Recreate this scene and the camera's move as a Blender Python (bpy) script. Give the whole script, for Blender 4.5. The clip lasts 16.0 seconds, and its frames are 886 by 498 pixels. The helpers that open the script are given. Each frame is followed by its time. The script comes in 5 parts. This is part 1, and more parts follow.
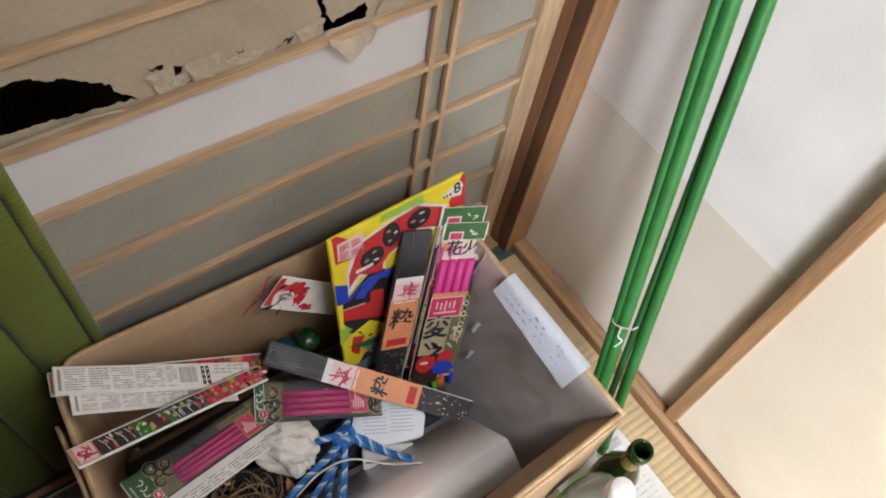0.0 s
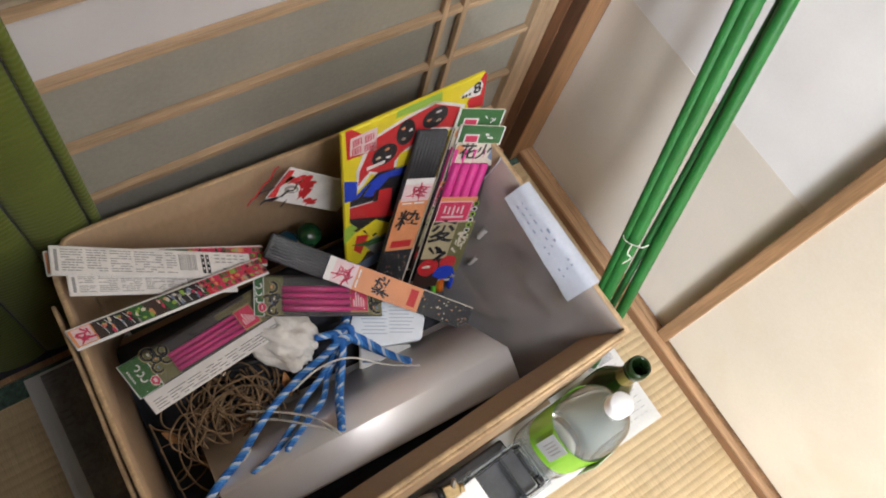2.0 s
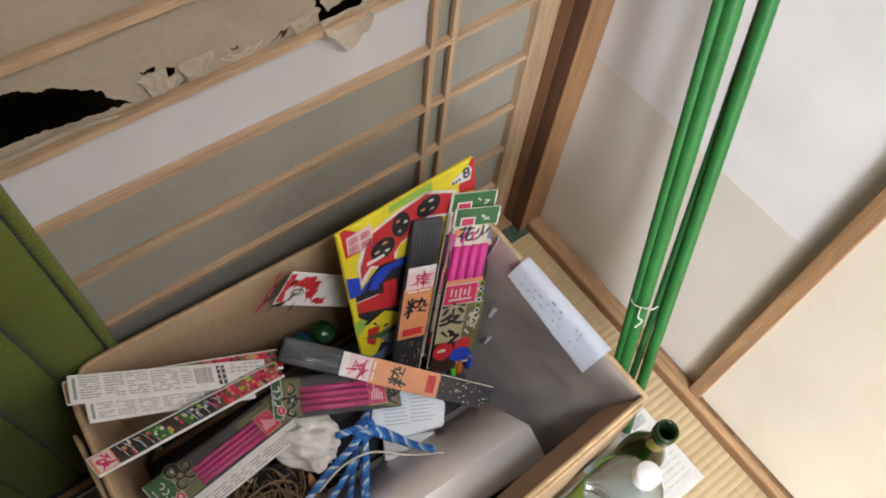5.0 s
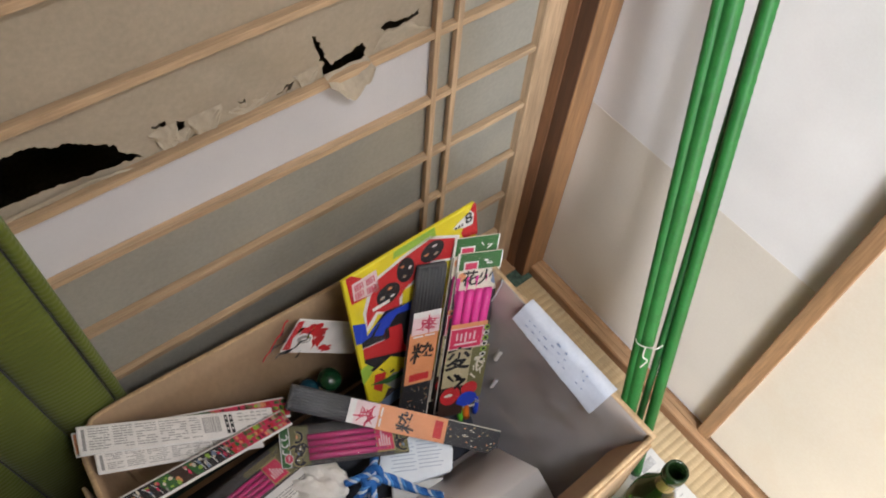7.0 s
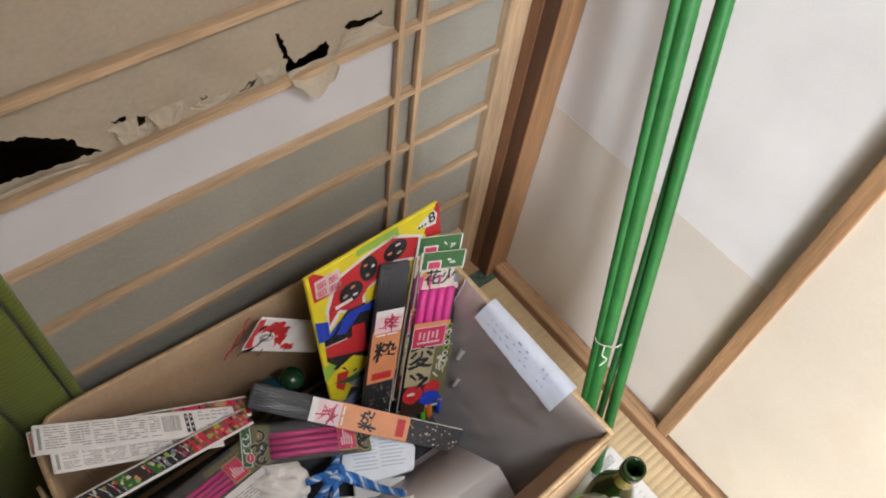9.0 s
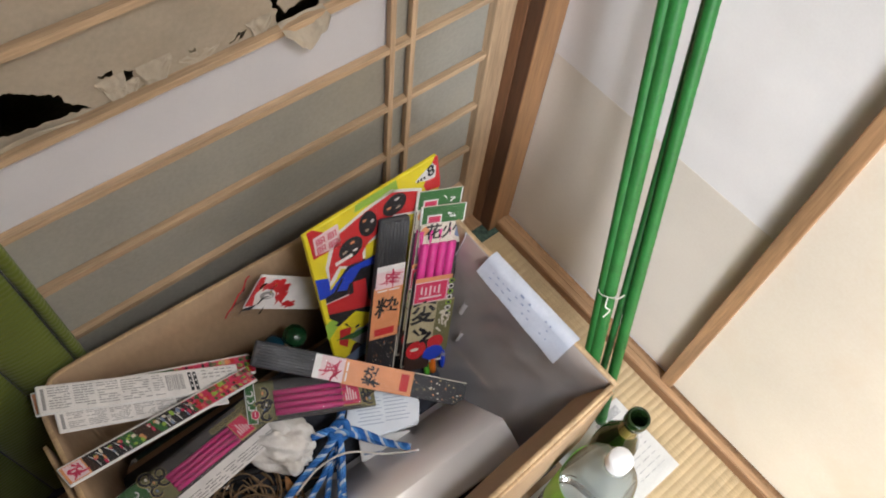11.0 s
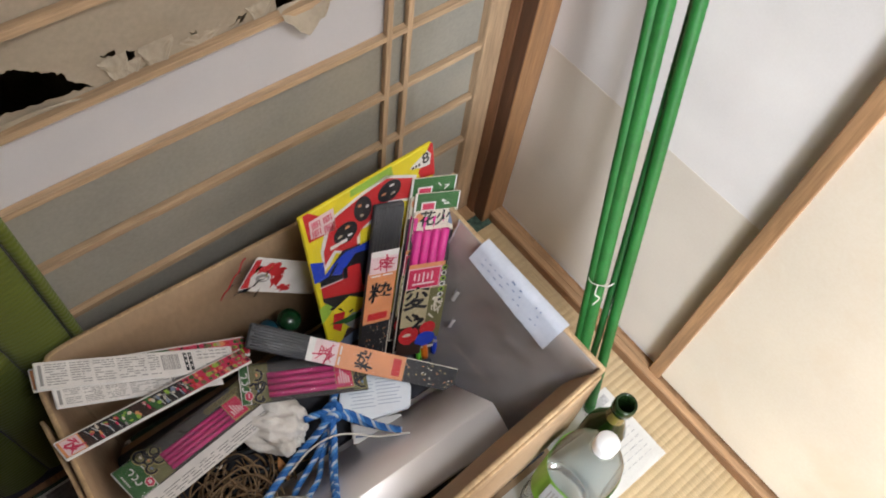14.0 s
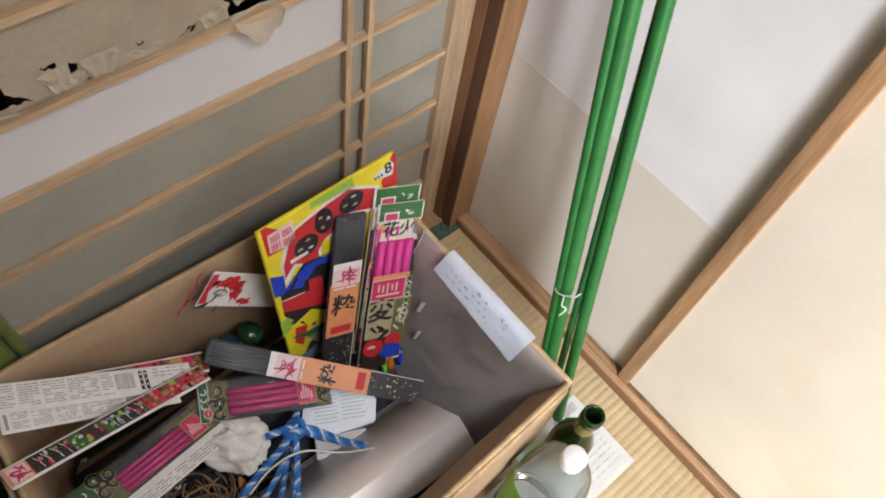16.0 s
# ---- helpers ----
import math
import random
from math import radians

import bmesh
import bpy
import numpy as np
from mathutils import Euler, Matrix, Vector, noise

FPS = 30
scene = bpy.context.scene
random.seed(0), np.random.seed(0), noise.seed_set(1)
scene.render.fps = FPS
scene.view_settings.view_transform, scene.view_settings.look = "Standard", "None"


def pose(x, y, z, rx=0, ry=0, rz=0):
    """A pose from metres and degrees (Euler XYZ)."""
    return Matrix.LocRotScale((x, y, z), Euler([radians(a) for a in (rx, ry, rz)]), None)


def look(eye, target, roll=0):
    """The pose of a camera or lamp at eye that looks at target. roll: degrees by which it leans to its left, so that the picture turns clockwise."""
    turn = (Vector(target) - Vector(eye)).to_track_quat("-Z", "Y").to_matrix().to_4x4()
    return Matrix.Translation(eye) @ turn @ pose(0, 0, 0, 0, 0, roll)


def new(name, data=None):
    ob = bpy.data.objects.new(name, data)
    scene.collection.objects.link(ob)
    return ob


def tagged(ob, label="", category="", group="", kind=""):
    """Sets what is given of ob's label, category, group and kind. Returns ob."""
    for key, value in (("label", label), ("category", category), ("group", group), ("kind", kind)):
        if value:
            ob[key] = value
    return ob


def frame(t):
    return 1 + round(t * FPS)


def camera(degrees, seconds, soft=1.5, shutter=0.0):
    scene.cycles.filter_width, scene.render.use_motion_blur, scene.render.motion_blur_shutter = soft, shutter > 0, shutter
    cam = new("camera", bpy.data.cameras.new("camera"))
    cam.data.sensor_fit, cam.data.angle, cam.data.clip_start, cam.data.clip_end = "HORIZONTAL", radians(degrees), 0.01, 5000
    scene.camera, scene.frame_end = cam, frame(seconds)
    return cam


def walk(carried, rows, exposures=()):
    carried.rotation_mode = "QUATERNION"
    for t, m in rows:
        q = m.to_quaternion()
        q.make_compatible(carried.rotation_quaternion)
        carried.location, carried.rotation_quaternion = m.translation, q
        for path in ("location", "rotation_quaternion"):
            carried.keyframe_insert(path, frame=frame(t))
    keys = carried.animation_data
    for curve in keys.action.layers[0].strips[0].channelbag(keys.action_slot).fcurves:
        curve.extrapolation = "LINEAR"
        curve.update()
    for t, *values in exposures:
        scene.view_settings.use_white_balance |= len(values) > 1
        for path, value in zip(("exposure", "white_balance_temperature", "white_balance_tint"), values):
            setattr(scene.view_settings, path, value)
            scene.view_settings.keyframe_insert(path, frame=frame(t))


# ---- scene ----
# ---- camera and walk ----
LENS = 61.13
PATH = [
    (0, look((-0.6866, -0.5062, 1.1629), (-0.2949, -0.1286, 0.3239), 13.04)),
    (0.5, look((-0.7060, -0.4923, 1.1646), (-0.3333, -0.0972, 0.3249), 14.89)),
    (1, look((-0.7086, -0.4941, 1.1637), (-0.3563, -0.0878, 0.3207), 12.08)),
    (1.5, look((-0.7168, -0.4839, 1.1442), (-0.3693, -0.1324, 0.2749), 14.53)),
    (2, look((-0.7116, -0.4758, 1.1304), (-0.3488, -0.2114, 0.2368), 23.86)),
    (2.5, look((-0.6889, -0.4961, 1.1389), (-0.3029, -0.2535, 0.2489), 21.70)),
    (3, look((-0.6866, -0.5080, 1.1304), (-0.3088, -0.2688, 0.2360), 20.75)),
    (3.5, look((-0.6811, -0.4930, 1.1304), (-0.3220, -0.2423, 0.2314), 19.94)),
    (4, look((-0.6791, -0.4713, 1.1409), (-0.3372, -0.1787, 0.2479), 16.62)),
    (4.5, look((-0.6756, -0.4579, 1.1413), (-0.3461, -0.1188, 0.2601), 13.06)),
    (5, look((-0.6639, -0.4888, 1.1565), (-0.3084, -0.1243, 0.2958), 8.83)),
    (7.5, look((-0.6734, -0.4975, 1.1647), (-0.2825, -0.0873, 0.3408), 7.08)),
    (8, look((-0.6723, -0.4957, 1.1603), (-0.2777, -0.1001, 0.3310), 9.09)),
    (8.5, look((-0.6765, -0.5009, 1.1633), (-0.2765, -0.1074, 0.3356), 9.62)),
    (9, look((-0.6733, -0.5072, 1.1678), (-0.2536, -0.1183, 0.3478), 10.25)),
    (9.5, look((-0.6727, -0.5100, 1.1636), (-0.2588, -0.1302, 0.3363), 10.09)),
    (12, look((-0.6620, -0.5137, 1.1548), (-0.2840, -0.1622, 0.2983), 8.76)),
    (12.5, look((-0.6665, -0.5222, 1.1531), (-0.2874, -0.1606, 0.3014), 8.67)),
    (13, look((-0.6722, -0.5231, 1.1519), (-0.2942, -0.1799, 0.2921), 10.47)),
    (13.5, look((-0.6765, -0.5251, 1.1578), (-0.2905, -0.1873, 0.2994), 11.54)),
    (14, look((-0.6792, -0.5289, 1.1619), (-0.2880, -0.1790, 0.3107), 10.80)),
    (14.5, look((-0.6722, -0.5378, 1.1663), (-0.2497, -0.1881, 0.3301), 11.31)),
    (15, look((-0.6675, -0.5353, 1.1647), (-0.2524, -0.1743, 0.3296), 10.44)),
    (15.5, look((-0.6574, -0.5298, 1.1747), (-0.2180, -0.1616, 0.3553), 11.84)),
    (16, look((-0.6520, -0.5137, 1.1568), (-0.2365, -0.1921, 0.3060), 13.82)),
]
EXPOSURES = [(0, 0.0), (16, 0.0)]
cam = camera(LENS, 16.0, soft=1.9)
walk(cam, PATH, EXPOSURES)


# ---- world and light ----
world = bpy.data.worlds.new("world")
scene.world = world
world.use_nodes = True
wn = world.node_tree.nodes
sky = wn.new("ShaderNodeTexSky")
sky.sky_type = "NISHITA"
sky.sun_disc = False
sky.sun_elevation, sky.sun_rotation = radians(40), radians(160)
world.node_tree.links.new(sky.outputs["Color"], wn["Background"].inputs["Color"])
wn["Background"].inputs["Strength"].default_value = 0.1

ROOM_W, ROOM_D, ROOM_H = 3.4, 3.2, 2.4      # the room runs to x = -ROOM_W, y = -ROOM_D
WIN_X0, WIN_X1, WIN_Z0, WIN_Z1 = -2.45, -1.7, 0.3, 2.0   # window opening in the south wall

daylight = bpy.data.lights.new("window_daylight", "AREA")
daylight.shape = "RECTANGLE"
daylight.size, daylight.size_y = WIN_X1 - WIN_X0 - 0.06, WIN_Z1 - WIN_Z0 - 0.06
daylight.energy, daylight.color = 140, (0.84, 0.905, 1.0)
new("window_daylight", daylight).matrix_world = look(((WIN_X0 + WIN_X1) / 2, -ROOM_D + 0.02, (WIN_Z0 + WIN_Z1) / 2), ((WIN_X0 + WIN_X1) / 2, 0, (WIN_Z0 + WIN_Z1) / 2))

# long unseen lamp across the room, added to light the box from above
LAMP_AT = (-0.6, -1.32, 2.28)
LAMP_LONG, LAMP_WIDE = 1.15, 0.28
lamp_light = bpy.data.lights.new("added_overhead_light", "AREA")
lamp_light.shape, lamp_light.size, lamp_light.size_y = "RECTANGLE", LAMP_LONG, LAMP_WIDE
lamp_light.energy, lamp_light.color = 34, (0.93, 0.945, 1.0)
new("added_overhead_light", lamp_light).matrix_world = look(LAMP_AT, (LAMP_AT[0], LAMP_AT[1] + 0.001, 0))

# ---- materials ----
def nodes_of(m):
    return m.node_tree.nodes, m.node_tree.links


def material(name, color, rough=0.6, vary=0.12, scale=18, fine=220, bump=0.15, metal=0.0, stretch=(1, 1, 1), spec=0.5, stain=None, stain_scale=4, per_piece=0.0, alpha=1.0, sheen=0.0):
    """A procedural surface: base colour varied at two scales, optional stains, fine relief."""
    m = bpy.data.materials.new(name)
    m.use_nodes = True
    n, l = nodes_of(m)
    b = n["Principled BSDF"]
    co = n.new("ShaderNodeTexCoord")
    mp = n.new("ShaderNodeMapping")
    mp.inputs["Scale"].default_value = stretch
    l.new(co.outputs["Object"], mp.inputs["Vector"])
    big = n.new("ShaderNodeTexNoise")
    big.inputs["Scale"].default_value = scale
    big.inputs["Detail"].default_value = 5
    small = n.new("ShaderNodeTexNoise")
    small.inputs["Scale"].default_value = fine
    small.inputs["Detail"].default_value = 3
    l.new(mp.outputs["Vector"], big.inputs["Vector"])
    l.new(mp.outputs["Vector"], small.inputs["Vector"])
    dark = tuple(c * (1 - vary * 1.6) for c in color)
    light = tuple(min(1, c * (1 + vary)) for c in color)
    ramp = n.new("ShaderNodeValToRGB")
    ramp.color_ramp.elements[0].position, ramp.color_ramp.elements[1].position = 0.3, 0.72
    ramp.color_ramp.elements[0].color, ramp.color_ramp.elements[1].color = (*dark, 1), (*light, 1)
    l.new(big.outputs["Fac"], ramp.inputs["Fac"])
    mix = n.new("ShaderNodeMix")
    mix.data_type, mix.blend_type = "RGBA", "OVERLAY"
    mix.inputs["Factor"].default_value = min(0.5, vary * 2.2)
    l.new(ramp.outputs["Color"], mix.inputs["A"])
    l.new(small.outputs["Fac"], mix.inputs["B"])
    out = mix.outputs["Result"]
    if stain:
        st = n.new("ShaderNodeTexNoise")
        st.inputs["Scale"].default_value = stain_scale
        st.inputs["Detail"].default_value = 6
        l.new(co.outputs["Object"], st.inputs["Vector"])
        sr = n.new("ShaderNodeValToRGB")
        sr.color_ramp.elements[0].position, sr.color_ramp.elements[1].position = 0.52, 0.75
        sr.color_ramp.elements[1].color = (0.7, 0.7, 0.7, 1)
        sr.color_ramp.elements[0].color = (0, 0, 0, 1)
        l.new(st.outputs["Fac"], sr.inputs["Fac"])
        sm = n.new("ShaderNodeMix")
        sm.data_type = "RGBA"
        l.new(sr.outputs["Color"], sm.inputs["Factor"])
        l.new(out, sm.inputs["A"])
        sm.inputs["B"].default_value = (*stain, 1)
        out = sm.outputs["Result"]
    if per_piece:
        oi = n.new("ShaderNodeObjectInfo")
        hs = n.new("ShaderNodeHueSaturation")
        mr = n.new("ShaderNodeMapRange")
        mr.inputs["To Min"].default_value, mr.inputs["To Max"].default_value = 1 - per_piece, 1 + per_piece
        l.new(oi.outputs["Random"], mr.inputs["Value"])
        l.new(mr.outputs["Result"], hs.inputs["Value"])
        l.new(out, hs.inputs["Color"])
        out = hs.outputs["Color"]
    l.new(out, b.inputs["Base Color"])
    rr = n.new("ShaderNodeMapRange")
    rr.inputs["To Min"].default_value, rr.inputs["To Max"].default_value = max(0.02, rough - 0.12), min(1, rough + 0.12)
    l.new(big.outputs["Fac"], rr.inputs["Value"])
    l.new(rr.outputs["Result"], b.inputs["Roughness"])
    b.inputs["Metallic"].default_value = metal
    b.inputs["Specular IOR Level"].default_value = spec
    if sheen:
        b.inputs["Sheen Weight"].default_value = sheen
    if alpha < 1:
        b.inputs["Alpha"].default_value = alpha
    if bump:
        bp = n.new("ShaderNodeBump")
        bp.inputs["Strength"].default_value = bump
        bp.inputs["Distance"].default_value = 0.002
        l.new(small.outputs["Fac"], bp.inputs["Height"])
        l.new(bp.outputs["Normal"], b.inputs["Normal"])
    return m


def wood(name, color, axis="z", rough=0.5):
    s = {"x": (0.06, 1, 1), "y": (1, 0.06, 1), "z": (1, 1, 0.06)}[axis]
    return material(name, color, rough, vary=0.2, scale=55, fine=420, bump=0.12, stretch=s)


def clear(name, color=(1, 1, 1), rough=0.03, ior=1.45, mixin=0.75, haze=(0.85, 0.87, 0.88), crease=0.35, crease_scale=25):
    """Thin clear plastic: mostly see-through, with gloss and a little haze."""
    m = bpy.data.materials.new(name)
    m.use_nodes = True
    n, l = nodes_of(m)
    b = n["Principled BSDF"]
    b.inputs["Base Color"].default_value = (*haze, 1)
    b.inputs["Roughness"].default_value = rough + 0.05
    tr = n.new("ShaderNodeBsdfTransparent")
    tr.inputs["Color"].default_value = (*color, 1)
    mx = n.new("ShaderNodeMixShader")
    fr = n.new("ShaderNodeFresnel")
    fr.inputs["IOR"].default_value = ior
    gl = n.new("ShaderNodeBsdfGlossy")
    gl.inputs["Roughness"].default_value = rough
    mx.inputs["Fac"].default_value = mixin
    l.new(b.outputs["BSDF"], mx.inputs[1])
    l.new(tr.outputs["BSDF"], mx.inputs[2])
    m2 = n.new("ShaderNodeMixShader")
    l.new(fr.outputs["Fac"], m2.inputs["Fac"])
    l.new(mx.outputs["Shader"], m2.inputs[1])
    l.new(gl.outputs["BSDF"], m2.inputs[2])
    l.new(m2.outputs["Shader"], n["Material Output"].inputs["Surface"])
    nz = n.new("ShaderNodeTexNoise")
    nz.inputs["Scale"].default_value = crease_scale
    nz.inputs["Detail"].default_value = 4
    co = n.new("ShaderNodeTexCoord")
    l.new(co.outputs["Object"], nz.inputs["Vector"])
    bp = n.new("ShaderNodeBump")
    bp.inputs["Strength"].default_value, bp.inputs["Distance"].default_value = crease, 0.004
    l.new(nz.outputs["Fac"], bp.inputs["Height"])
    for q in (b, gl):
        l.new(bp.outputs["Normal"], q.inputs["Normal"])
    l.new(bp.outputs["Normal"], fr.inputs["Normal"])
    return m


PLASTER = material("white_plaster", (0.8, 0.77, 0.75), 0.9, 0.05, 7, 300, 0.1)
DADO = material("beige_dado_paper", (0.74, 0.675, 0.585), 0.85, 0.04, 6, 260, 0.12)
FUSUMA = material("cream_door_paper", (0.76, 0.68, 0.555), 0.8, 0.05, 5, 260, 0.1, stain=(0.72, 0.6, 0.45), stain_scale=9)
CEIL = material("ceiling_board", (0.82, 0.81, 0.79), 0.6, 0.15, 6, 200, 0.1, stretch=(0.1, 1, 1))
PILLAR = wood("pillar_wood", (0.33, 0.17, 0.075), "z", 0.45)
PILLAR_LIGHT = wood("pillar_wood_light", (0.42, 0.24, 0.12), "z", 0.45)
SILL_SHADED = wood("sill_shaded_wood", (0.26, 0.13, 0.06), "y", 0.5)
SIDE_STRIP_WOOD = wood("side_strip_wood", (0.2, 0.09, 0.042), "z", 0.5)
DARK_WOOD = wood("dark_brown_wood", (0.1, 0.042, 0.02), "z", 0.5)
SILL_WOOD = wood("sill_wood", (0.42, 0.25, 0.13), "y", 0.45)
STILE_WOOD = wood("shoji_stile_wood", (0.52, 0.36, 0.22), "z", 0.5)
BAR_WOOD = wood("shoji_bar_wood", (0.52, 0.36, 0.22), "x", 0.5)
PAPER_OLD = material("old_shoji_paper", (0.42, 0.4, 0.34), 0.9, 0.06, 9, 180, 0.12, stain=(0.5, 0.43, 0.3), stain_scale=3)
PAPER_TORN = material("torn_shoji_paper", (0.49, 0.415, 0.315), 0.9, 0.06, 9, 180, 0.12, stain=(0.5, 0.38, 0.24), stain_scale=4)
PAPER_FLAP = material("curled_shoji_paper", (0.53, 0.46, 0.355), 0.9, 0.06, 20, 180, 0.2)
PAPER_NEW = material("new_white_shoji_paper", (0.75, 0.73, 0.745), 0.9, 0.03, 9, 260, 0.1)


def lets_light_through(m, share):
    """Thin paper: part of the light passes to the other side."""
    n, l = nodes_of(m)
    b = n["Principled BSDF"]
    tl = n.new("ShaderNodeBsdfTranslucent")
    mx = n.new("ShaderNodeMixShader")
    mx.inputs["Fac"].default_value = share
    l.new(b.inputs["Base Color"].links[0].from_socket, tl.inputs["Color"])
    l.new(b.outputs["BSDF"], mx.inputs[1])
    l.new(tl.outputs["BSDF"], mx.inputs[2])
    l.new(mx.outputs["Shader"], n["Material Output"].inputs["Surface"])


for paper in (PAPER_OLD, PAPER_TORN, PAPER_NEW, PAPER_FLAP):
    lets_light_through(paper, 0.25)
CORRIDOR = material("corridor_board", (0.36, 0.31, 0.2), 0.8, 0.2, 6, 120, 0.1)
DARKROOM = material("dark_board", (0.08, 0.065, 0.045), 0.8, 0.2, 6, 120, 0.1)
CARD = material("cardboard", (0.39, 0.265, 0.16), 0.85, 0.07, 6, 160, 0.12, stretch=(1, 1, 0.4), stain=(0.4, 0.26, 0.14), stain_scale=5)
CARD_EDGE = material("cardboard_cut_edge", (0.52, 0.36, 0.2), 0.9, 0.16, 60, 300, 0.2)
SILVER = material("silver_metal", (0.84, 0.8, 0.78), 0.42, 0.03, 8, 500, 0.012, metal=0.45, stretch=(1, 1, 1))
GREEN_POLE = material("green_pole_plastic", (0.018, 0.155, 0.028), 0.5, 0.12, 40, 260, 0.12)
GREEN_CLOTH = material("green_cloth", (0.105, 0.135, 0.008), 0.9, 0.08, 9, 500, 0.2, sheen=0.1)
BLACK = material("black_cloth", (0.04, 0.043, 0.055), 0.8, 0.2, 20, 200, 0.2)


def tatami_material():
    m = material("tatami_rush", (0.56, 0.42, 0.24), 0.6, 0.1, 12, 500, 0.1, stain=(0.52, 0.36, 0.16), stain_scale=5)
    n, l = nodes_of(m)
    b = n["Principled BSDF"]
    co = n.new("ShaderNodeTexCoord")
    mp = n.new("ShaderNodeMapping")
    mp.inputs["Scale"].default_value = (900, 12, 1)
    l.new(co.outputs["Object"], mp.inputs["Vector"])
    nz = n.new("ShaderNodeTexNoise")
    nz.inputs["Scale"].default_value = 1.0
    nz.inputs["Detail"].default_value = 2
    l.new(mp.outputs["Vector"], nz.inputs["Vector"])
    src = b.inputs["Base Color"].links[0].from_socket
    mx = n.new("ShaderNodeMix")
    mx.data_type, mx.blend_type = "RGBA", "OVERLAY"
    mx.inputs["Factor"].default_value = 0.35
    l.new(src, mx.inputs["A"])
    l.new(nz.outputs["Fac"], mx.inputs["B"])
    l.new(mx.outputs["Result"], b.inputs["Base Color"])
    return m


TATAMI = tatami_material()


# ---- mesh helpers ----
def box_bm(lo, hi, bevel=0.0, seg=2, bm=None):
    bm = bm or bmesh.new()
    vs = [bm.verts.new((x, y, z)) for x in (lo[0], hi[0]) for y in (lo[1], hi[1]) for z in (lo[2], hi[2])]
    fs = [(0, 1, 3, 2), (4, 6, 7, 5), (0, 4, 5, 1), (2, 3, 7, 6), (0, 2, 6, 4), (1, 5, 7, 3)]
    faces = [bm.faces.new([vs[i] for i in f]) for f in fs]
    if bevel:
        edges = list({e for f in faces for e in f.edges})
        bmesh.ops.bevel(bm, geom=edges, offset=bevel, segments=seg, profile=0.5, affect="EDGES")
    return bm


def finish(name, bm, mat, parent=None, label="", smooth=False, m=None):
    bmesh.ops.recalc_face_normals(bm, faces=bm.faces)
    me = bpy.data.meshes.new(name)
    bm.to_mesh(me)
    bm.free()
    for k in (mat if isinstance(mat, (list, tuple)) else [mat]):
        me.materials.append(k)
    if smooth:
        for p in me.polygons:
            p.use_smooth = True
    ob = new(name, me)
    if parent:
        ob.parent = parent
    if m is not None:
        ob.matrix_basis = m
    if label:
        ob["label"] = label
    return ob


def part(name, bm, mat, parent, label="", smooth=False, m=None):
    return finish(name, bm, mat, parent, label, smooth, m)


def empty(name, m=None, label="", category="", group="", kind=""):
    ob = new(name)
    ob.empty_display_size = 0.05
    if m is not None:
        ob.matrix_basis = m
    return tagged(ob, label, category, group, kind)


def tube_bm(points, radius, sides=10, bm=None, caps=True):
    """A round bar along points; radius may be one number or one for each point."""
    bm = bm or bmesh.new()
    pts = [Vector(p) for p in points]
    rings = []
    up = None
    for i, p in enumerate(pts):
        t = (pts[min(i + 1, len(pts) - 1)] - pts[max(i - 1, 0)]).normalized()
        if up is None:
            up = t.orthogonal().normalized()
        up = (up - t * up.dot(t)).normalized()
        side = t.cross(up)
        r = radius[i] if isinstance(radius, (list, tuple)) else radius
        rings.append([bm.verts.new(p + (up * math.cos(a) + side * math.sin(a)) * r) for a in (2 * math.pi * k / sides for k in range(sides))])
    for a, b in zip(rings, rings[1:]):
        for k in range(sides):
            bm.faces.new((a[k], a[(k + 1) % sides], b[(k + 1) % sides], b[k]))
    if caps:
        bm.faces.new(rings[0][::-1])
        bm.faces.new(rings[-1])
    return bm


def lathe_bm(profile, sides=32, bm=None, squash=1.0):
    """A turned body from (radius, z) pairs."""
    bm = bm or bmesh.new()
    rings = [[bm.verts.new((r * math.cos(2 * math.pi * k / sides), r * squash * math.sin(2 * math.pi * k / sides), z)) for k in range(sides)] for r, z in profile]
    for a, b in zip(rings, rings[1:]):
        for k in range(sides):
            bm.faces.new((a[k], a[(k + 1) % sides], b[(k + 1) % sides], b[k]))
    return bm


def smooth_line(points, steps=6):
    """Catmull-Rom through points."""
    p = [Vector(q) for q in points]
    p = [p[0] * 2 - p[1]] + p + [p[-1] * 2 - p[-2]]
    out = []
    for i in range(1, len(p) - 2):
        a, b, c, d = p[i - 1:i + 3]
        for k in range(steps):
            t = k / steps
            out.append(0.5 * ((2 * b) + (c - a) * t + (2 * a - 5 * b + 4 * c - d) * t * t + (3 * b - a - 3 * c + d) * t ** 3))
    return out + [p[-2]]


def print_mat(name, color, rough=0.55):
    return material(name, color, rough, 0.06, 40, 300, 0.04)


YELLOW = print_mat("yellow_print", (0.76, 0.64, 0.02))
RED = print_mat("red_print", (0.55, 0.02, 0.025))
LIME = print_mat("lime_print", (0.3, 0.5, 0.06))
BLUE = print_mat("blue_print", (0.01, 0.05, 0.5))
WHITEP = print_mat("white_print", (0.75, 0.74, 0.72))
BLACKP = print_mat("black_print", (0.012, 0.012, 0.015))
DARKP = print_mat("dark_brown_print", (0.04, 0.018, 0.012))
DKGREEN = print_mat("dark_green_print", (0.03, 0.13, 0.03))
GREYBLUE = print_mat("grey_blue_print", (0.18, 0.24, 0.36))
PINKSEAL = print_mat("pink_seal_print", (0.75, 0.58, 0.6))
ORANGE = print_mat("orange_print", (0.72, 0.3, 0.13), 0.5)
MAGENTA = print_mat("magenta_rod_paper", (0.68, 0.03, 0.27), 0.42)
TAN = print_mat("tan_print", (0.44, 0.38, 0.23), 0.5)
